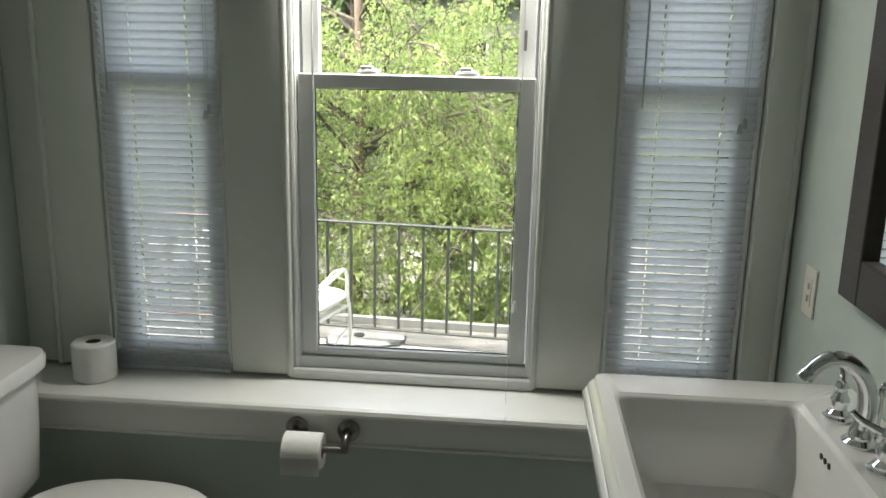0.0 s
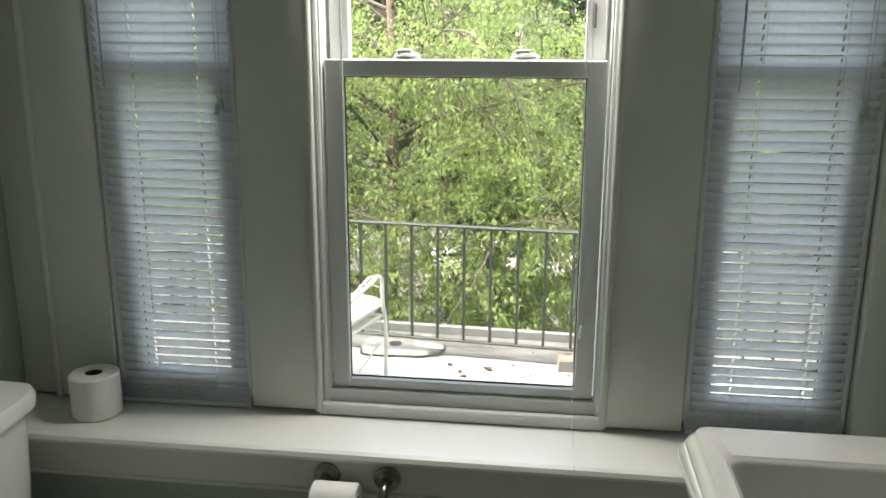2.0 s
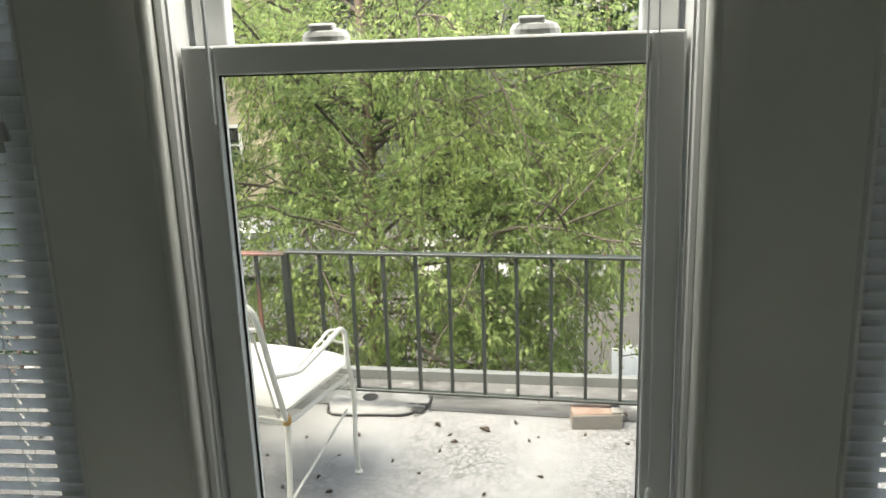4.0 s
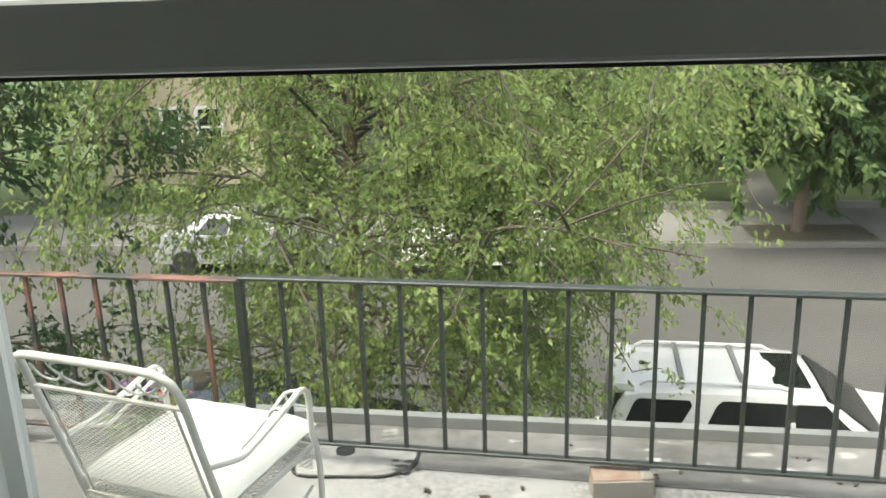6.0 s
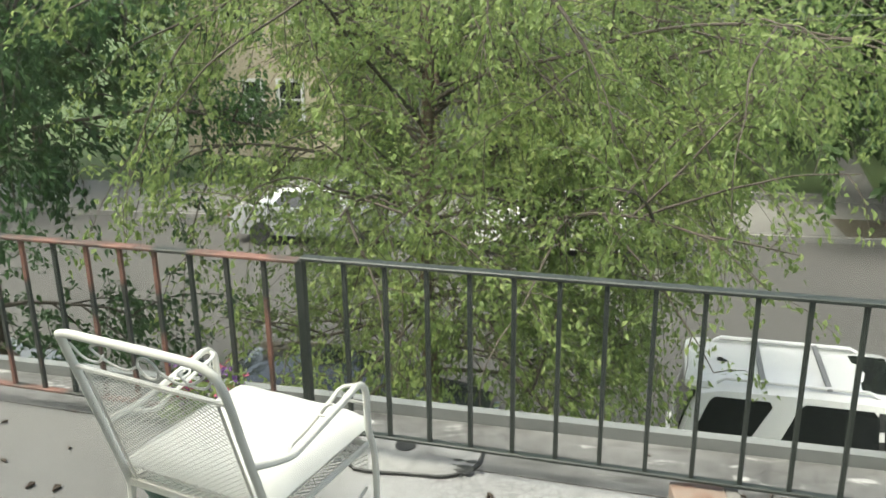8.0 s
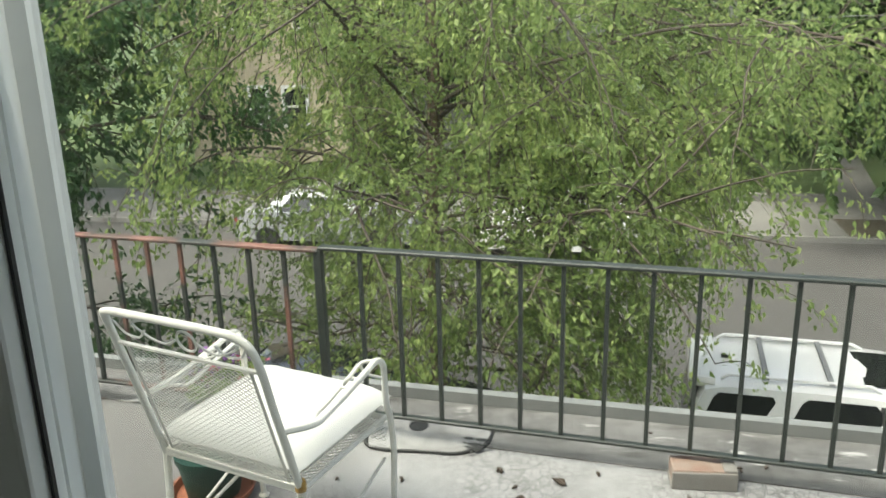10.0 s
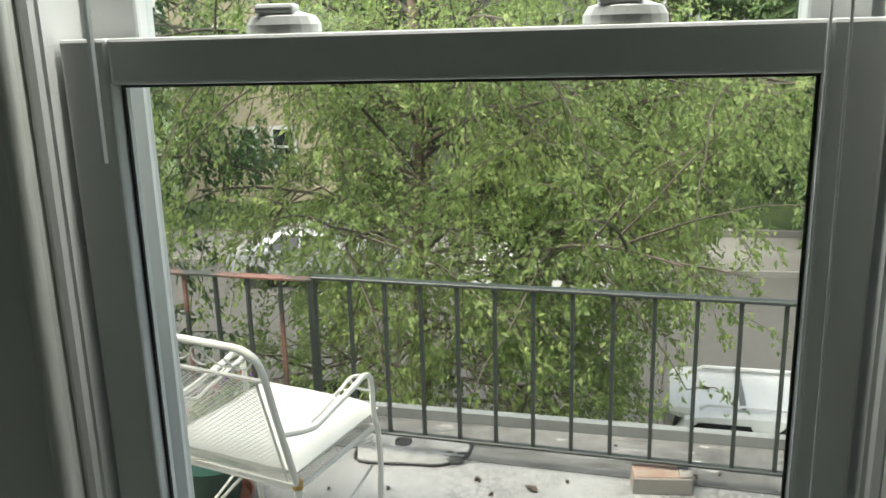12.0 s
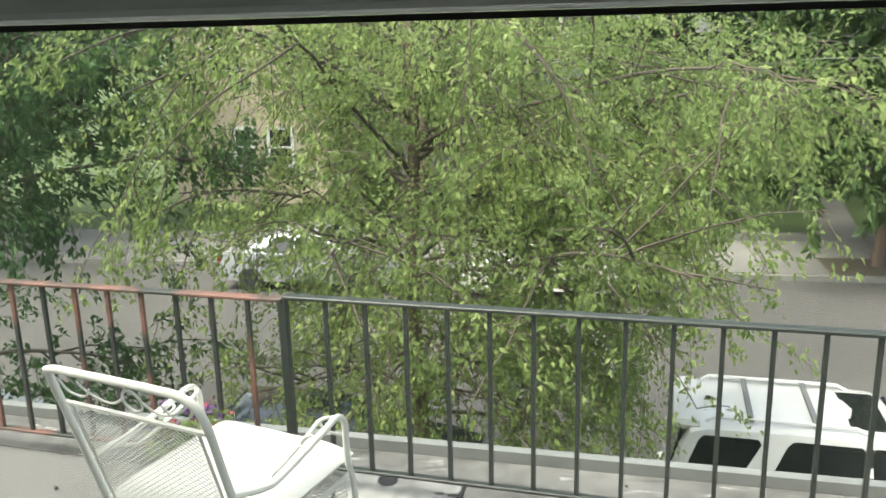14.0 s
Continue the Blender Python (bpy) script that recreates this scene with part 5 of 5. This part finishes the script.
for s in (1, -1):
    bm = loft(bmesh.new(), [[(x, s * (suv_sec(x, z) + d), z) for x, z in ((1.97, 1.27), (2.04, 1.27), (2.04, 1.695), (1.97, 1.695))] for d in (-0.03, 0.003)])
    part("door_pillar", bm, RUBBER, suv, "black pillar between the side windows")
part("bumper", boxm(-0.06, 0.25, -0.86, 0.86, 0.36, 0.66, 0.05), CAR_WHITE, suv)
part("tow_trim", boxm(-0.08, 0.02, -0.80, -0.58, 0.70, 0.80, 0.02), CHROME, suv, "chrome trim")

SEDAN = [(0.0, 0.62), (0.05, 0.92), (0.5, 1.0), (0.75, 1.04), (1.1, 1.28), (1.4, 1.41), (1.9, 1.45), (2.5, 1.41), (2.9, 1.25), (3.25, 1.02), (3.4, 0.98), (4.0, 0.90), (4.4, 0.78), (4.55, 0.55)]
SW = [(1.18, 1.95, 1.0, 1.34, 1.45, 1.95), (2.0, 2.95, 1.0, 1.34, 2.0, 2.62)]


def sedan(label, x, y, paint, turn=0):
    c, sec = car("sedan", label, Matrix.Translation((x, y, STREET_Z + 0.004)) @ pose(0, 0, 0, 0, 0, turn), paint, 4.55, 1.78, 1.45, SEDAN, 0.98, SW, (0.85, 3.55))
    part("windscreen", loft(bmesh.new(), [[(2.56, -0.58, 1.395), (2.56, 0.58, 1.395), (2.58, 0.58, 1.42), (2.58, -0.58, 1.42)], [(3.20, -0.70, 1.06), (3.20, 0.70, 1.06), (3.23, 0.70, 1.08), (3.23, -0.70, 1.08)]]), CAR_GLASS, c, "dark windscreen")
    part("rear_window", loft(bmesh.new(), [[(1.34, -0.56, 1.385), (1.34, 0.56, 1.385), (1.32, 0.56, 1.41), (1.32, -0.56, 1.41)], [(0.82, -0.66, 1.08), (0.82, 0.66, 1.08), (0.80, 0.66, 1.11), (0.80, -0.66, 1.11)]]), CAR_GLASS, c, "dark rear glass")
    for s in (1, -1):
        part("tail_lamp", boxm(-0.005, 0.07, s * 0.68 - 0.13, s * 0.68 + 0.13, 0.70, 0.86, 0.02), RED_LENS, c, "red tail lamp")
        part("headlamp", boxm(4.36, 4.50, s * 0.62 - 0.12, s * 0.62 + 0.12, 0.62, 0.74, 0.02), CHROME, c, "bright headlamp")
    return c


sedan("black sedan parked at the kerb under the tree", -5.3, 8.60, CAR_BLACK)
sedan("silver sedan parked at the kerb behind foliage", -11.0, 8.60, CAR_SILVER)
sedan("white sedan parked on the far side of the street", 2.05, 18.35, CAR_WHITE, 180)
sedan("silver sedan parked on the far side of the street", -8.4, 18.5, CAR_SILVER)

# ---- trees ----
def leaf_mesh(name, centres, dirs, sizes, material, rng, droop=0.5):
    """Many small folded leaves: four triangles in two halves about a midrib, each pointing along its twig and hanging a little."""
    n = len(centres)
    c, d = np.array(centres), np.array(dirs)
    d = d + rng.normal(0, 0.75, (n, 3)) + np.array([0, 0, -droop])
    d /= np.linalg.norm(d, axis=1)[:, None] + 1e-9
    side = np.cross(d, rng.normal(0, 1, (n, 3)) * 0.8 + np.array([0, 0, 1.0]))
    side /= np.linalg.norm(side, axis=1)[:, None] + 1e-9
    nrm = np.cross(side, d)
    s = np.array(sizes)[:, None]
    w = s * rng.uniform(0.20, 0.30, (n, 1))
    fold = s * rng.uniform(0.02, 0.16, (n, 1))
    base, tip = c, c + d * s - nrm * s * 0.10
    m1 = c + d * s * 0.42
    l1, r1 = m1 + side * w + nrm * fold, m1 - side * w + nrm * fold
    verts = np.stack([base, l1, tip, r1, m1], axis=1).reshape(-1, 3)
    k = np.arange(n) * 5
    faces = np.concatenate([np.stack([k, k + 4, k + 1], 1), np.stack([k + 4, k + 2, k + 1], 1), np.stack([k, k + 3, k + 4], 1), np.stack([k + 4, k + 3, k + 2], 1)])
    me = bpy.data.meshes.new(name)
    me.from_pydata(verts.tolist(), [], faces.tolist())
    me.materials.append(material)
    return me


def grow(tree, trunk_pts, r0, r1, limbs, keep, leaf_size, per_twig, material, seed, twig_every=0.16, sag=0.25, bark=BARK, twig_len=(0.35, 0.8), droop=0.5, bare=0.0):
    """Trunk, limbs given as (height, direction, length), side branches, twigs and their leaves. keep(p) shapes the outline."""
    rng, rnd = np.random.default_rng(seed), random.Random(seed)
    part("trunk", tubem(trunk_pts, r0, 12, r1, curved=5), bark, tree, smooth=True)
    tp = smooth_path(trunk_pts, 12)
    wood, twigs = bmesh.new(), bmesh.new()
    cs, ds, ss = [], [], []

    def leaves_along(pts, n):
        for _ in range(n):
            f = rnd.random() ** 0.75 * (len(pts) - 1)
            i = min(int(f), len(pts) - 2)
            p = pts[i].lerp(pts[i + 1], f - i) + Vector((rnd.gauss(0, 0.035), rnd.gauss(0, 0.035), rnd.gauss(0, 0.035)))
            if math.hypot(p.x - trunk_pts[0][0], p.y - trunk_pts[0][1]) < bare * rnd.uniform(0.6, 1.4):
                continue
            if keep(p):
                cs.append(p[:])
                ds.append((pts[i + 1] - pts[i]).normalized()[:])
                ss.append(leaf_size * rnd.uniform(0.6, 1.3))

    def bent(start, d, length, n, wander, drop):
        pts, p, d = [start.copy()], start.copy(), d.normalized()
        for k in range(n):
            d = (d + Vector((rnd.gauss(0, wander), rnd.gauss(0, wander), rnd.gauss(0, wander))) - Vector((0, 0, drop * (k + 1) / n))).normalized()
            p = p + d * (length / n)
            pts.append(p.copy())
        return pts

    def twig(p, d, length):
        pts = bent(p, d, length, 4, 0.18, sag)
        if not (keep(pts[1]) and keep(pts[-1])):
            return
        tube(twigs, pts, 0.0045, 3, 0.0015, cap=False)
        leaves_along(pts, int(per_twig * length / 0.5))
        leaves_along(pts[-2:], int(0.16 * per_twig))

    def branch(p, d, length, r, level):
        pts = bent(p, d, length, 7, 0.10, sag * 0.45)
        reach = Vector((math.copysign(0.3, d.x), 0, 0))
        ok = [keep(q) and keep(q + reach) for q in pts]
        if not all(ok):
            pts = pts[:ok.index(False)]
        if len(pts) < 3:
            return
        tube(wood, pts, r, 6 if level == 0 else 5, r * 0.3, curved=2)
        run = 0.0
        for i in range(len(pts) - 1):
            seg = pts[i + 1] - pts[i]
            k = seg.length
            ax = seg.normalized()
            run += k
            steps = max(1, int(k / twig_every))
            for s in range(steps):
                q = pts[i].lerp(pts[i + 1], (s + rnd.random()) / steps)
                out = (Matrix.Rotation(rnd.uniform(0, 6.28), 3, ax) @ ax.orthogonal().normalized())
                dd = (out + ax * rnd.uniform(0.3, 1.1)).normalized()
                if level == 0 and run > 0.18 * length and rnd.random() < 0.42:
                    branch(q, dd, length * rnd.uniform(0.3, 0.5), r * 0.45, 1)
                else:
                    twig(q, dd, rnd.uniform(*twig_len))
        twig(pts[-1], pts[-1] - pts[-2], twig_len[1])

    for h, d, length, r in limbs:
        i = min(int(h * (len(tp) - 1)), len(tp) - 2)
        branch(tp[i], Vector(d), length, r, 0)
    part("limbs", wood, LIMB, tree, smooth=True)
    part("twigs", twigs, TWIG, tree)
    crown = new("crown", leaf_mesh("crown", cs, ds, ss, material, rng, droop))
    crown.parent = tree
    tagged(crown, "", kind="stuff")
    return len(cs)


# street tree before the house
TREE = Vector((-1.19, 6.95, STREET_Z + 0.11))
tree_a = thing("street_tree", "leafy street tree with bright green drooping branches by the kerb", "tree")
rnd = random.Random(11)
limbs = []
for k in range(54):
    h = 0.28 + 0.70 * (k / 53) ** 1.2
    a = 2.4 * k + rnd.uniform(-0.4, 0.4)
    up = 0.10 + 0.95 * (h - 0.3) / 0.7 + rnd.uniform(-0.2, 0.2)
    ln = (3.2 - 1.6 * max(0, h - 0.6) / 0.4) * rnd.uniform(0.8, 1.15)
    limbs.append((h, (math.cos(a), math.sin(a) * 0.8, up), ln, 0.030 - 0.014 * h))
for k in range(9):                                     # long limbs reaching over the street and towards the house
    a = -0.55 + 1.1 * k / 8
    limbs.append((0.42 + 0.20 * ((k * 5) % 9) / 8, (math.cos(a), math.sin(a), 0.16), 3.5, 0.024))

for k in range(7):                                     # limbs on the other side, climbing away from the street corner
    a = math.pi - 0.6 + 1.2 * k / 6
    limbs.append((0.48 + 0.36 * ((k * 4) % 7) / 6, (math.cos(a), math.sin(a), 0.45), 2.9, 0.022))

for k in range(14):                                    # low hanging limbs below the rail's height
    a = -math.pi / 2 + 1.7 * (2 * k / 13 - 1)
    limbs.append((0.27 + 0.16 * ((k * 5) % 14) / 13, (math.cos(a), math.sin(a), 0.12), 1.9, 0.016))


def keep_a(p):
    """The crown's outline: a hanging curtain below, a broad shelf above."""
    z = p.z
    if z > 3.2 or (z > 2.2 and noise.noise(p * 0.9) > -0.05):
        return False
    right = float(np.interp(z, (-2.6, -1.6, -1.1, -0.6, 0.0, 0.4, 1.0, 1.5, 4.0), (0.95, 1.15, 1.45, 1.65, 2.1, 2.35, 2.5, 2.0, 1.5)))
    if z < 0.2:
        right -= 0.07 * max(0.0, 6.8 - p.y)
    if p.x > right + 0.3 * noise.noise(Vector((p.z * 1.7, p.y, 0))):
        return False
    if z < -2.5 + 0.4 * noise.noise(Vector((p.x * 2, 0, 3))):
        return False
    if z < -0.9 and p.x < -0.4 and noise.noise(p * 1.1 + Vector((3, 1, 7))) > 0.25:
        return False
    if p.x < -3.5 + 0.5 * noise.noise(Vector((p.z, p.y, 2))):
        return False
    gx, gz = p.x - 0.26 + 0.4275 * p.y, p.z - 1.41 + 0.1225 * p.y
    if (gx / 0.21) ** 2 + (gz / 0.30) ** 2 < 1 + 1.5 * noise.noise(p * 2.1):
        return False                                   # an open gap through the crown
    return p.y > 3.8


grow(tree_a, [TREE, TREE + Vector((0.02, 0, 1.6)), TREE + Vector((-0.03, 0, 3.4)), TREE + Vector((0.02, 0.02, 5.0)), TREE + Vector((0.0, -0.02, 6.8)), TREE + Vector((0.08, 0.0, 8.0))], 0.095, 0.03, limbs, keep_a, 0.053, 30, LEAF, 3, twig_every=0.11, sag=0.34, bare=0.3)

# darker tree further along the kerb
tree_b = thing("street_tree", "dark green street tree with dense foliage", "tree")
TB = Vector((-5.95, 6.9, STREET_Z + 0.11))
rnd = random.Random(17)
limbs = [(0.26 + 0.72 * k / 39, (math.cos(2.4 * k), math.sin(2.4 * k), -0.1 + 0.75 * k / 39), 3.7 * rnd.uniform(0.8, 1.1), 0.028) for k in range(40)]
grow(tree_b, [TB, TB + Vector((0.05, 0, 2.2)), TB + Vector((0, 0, 4.4)), TB + Vector((0.1, 0, 7.2))], 0.14, 0.04, limbs, lambda p: p.x < -2.3 - 0.45 * max(0, p.z) and p.y > 3.6 and (p.z > -0.35 or (p.z > -2.9 and noise.noise(p * 1.3) > (0.02 if p.z > -0.75 else -0.32))), 0.078, 28, LEAF_DARK, 8, twig_every=0.12)

# trees across the street
far_specs = [(7.4, 20.9, 7.5, 2.8), (13.5, 26.0, 9.0, 3.6), (3.0, 28.0, 10.0, 4.0), (9.5, 30.0, 11.0, 4.5), (-5.0, 26.0, 9.5, 3.6), (-16.5, 22.0, 9.5, 4.2), (-21.0, 20.0, 10.0, 4.5), (18.0, 27.0, 11.0, 5.0), (-2.0, 34.0, 12.0, 5.0)]
for i, (x, y, hgt, rad) in enumerate(far_specs):
    tf = thing("far_tree", "shady dark tree across the street", "tree", group="far trees")
    rnd = random.Random(40 + i)
    g = STREET_Z + 0.14 + max(0, (y - 23.3) * 0.04)
    t0 = Vector((x, y, g))
    limbs = [(0.28 + 0.70 * k / 23, (math.cos(2.4 * k), math.sin(2.4 * k), 0.1 + 0.6 * k / 23), rad * rnd.uniform(0.75, 1.1), 0.06) for k in range(24)]
    grow(tf, [t0, t0 + Vector((0.1, 0, hgt * 0.35)), t0 + Vector((-0.1, 0.1, hgt * 0.7)), t0 + Vector((0, 0, hgt))], 0.17, 0.05, limbs, lambda p: True, 0.26, 17, LEAF_FAR, 60 + i, twig_every=0.36, twig_len=(0.7, 1.4))


# ---- houses across the street ----
def house(label, x0, x1, y0, y1, wall_mat, z1, wins, roof_h=2.4):
    hs = thing("house", label, "house")
    g = STREET_Z + 0.3
    part("wall", boxm(x0, x1, y0, y1, g, z1), wall_mat, hs)
    bm = prism(bmesh.new(), [(x0 - 0.4, z1 + 0.001), (x1 + 0.4, z1 + 0.001), ((x0 + x1) / 2, z1 + roof_h)], "y", y0 - 0.4, y1 + 0.4)
    part("roof", bm, ROOFING, hs)
    for wx, wz, ww, wh in wins:
        bm = bmesh.new()
        frame_ring(bm, wx - ww / 2 - 0.12, wx + ww / 2 + 0.12, wz - 0.12, wz + wh + 0.12, y0 - 0.05, y0 - 0.001, 0.12, bevel=0)
        box(bm, wx - ww / 2, wx + ww / 2, y0 - 0.045, y0 - 0.001, wz + wh / 2 - 0.04, wz + wh / 2 + 0.04)
        w = part("window", bm, HOUSE_TRIM, hs, "white window frame")
        part("pane", boxm(wx - ww / 2, wx + ww / 2, y0 - 0.02, y0 - 0.002, wz, wz + wh), CAR_GLASS, w, "dark pane")
    return hs


house("cream sided house with white-framed windows across the street", -14.2, -8.4, 27.0, 35.0, YELLOW_SIDING, 3.6, [(-11.55, -2.65, 0.55, 1.2), (-10.2, -2.65, 0.75, 1.2), (-12.1, 0.6, 0.75, 1.4), (-9.6, 0.6, 0.75, 1.4)])
house("grey house half hidden by trees across the street", -6.5, 1.2, 29.0, 37.0, GREY_HOUSE, 3.4, [(-5.2, -2.3, 0.9, 1.5), (-3.0, -2.3, 0.9, 1.5), (-0.6, -2.3, 0.9, 1.5), (-4.2, 0.7, 0.9, 1.4), (-1.2, 0.7, 0.9, 1.4)])
house("grey house behind the dark trees", 5.0, 13.5, 33.0, 41.0, GREY_HOUSE, 3.4, [(6.5, -2.0, 0.9, 1.5), (9.5, -2.0, 0.9, 1.5), (12.0, 0.8, 0.9, 1.4)])

wire = tubem([(-30, 17.4, 2.4), (0, 17.5, 0.95), (5, 17.5, 0.90), (12, 17.5, 1.05), (40, 17.6, 2.6)], 0.008, 6, curved=8)
tagged(mesh_object("overhead_wire", wire, GREY_PLASTIC), "grey overhead wire along the street", "wire")
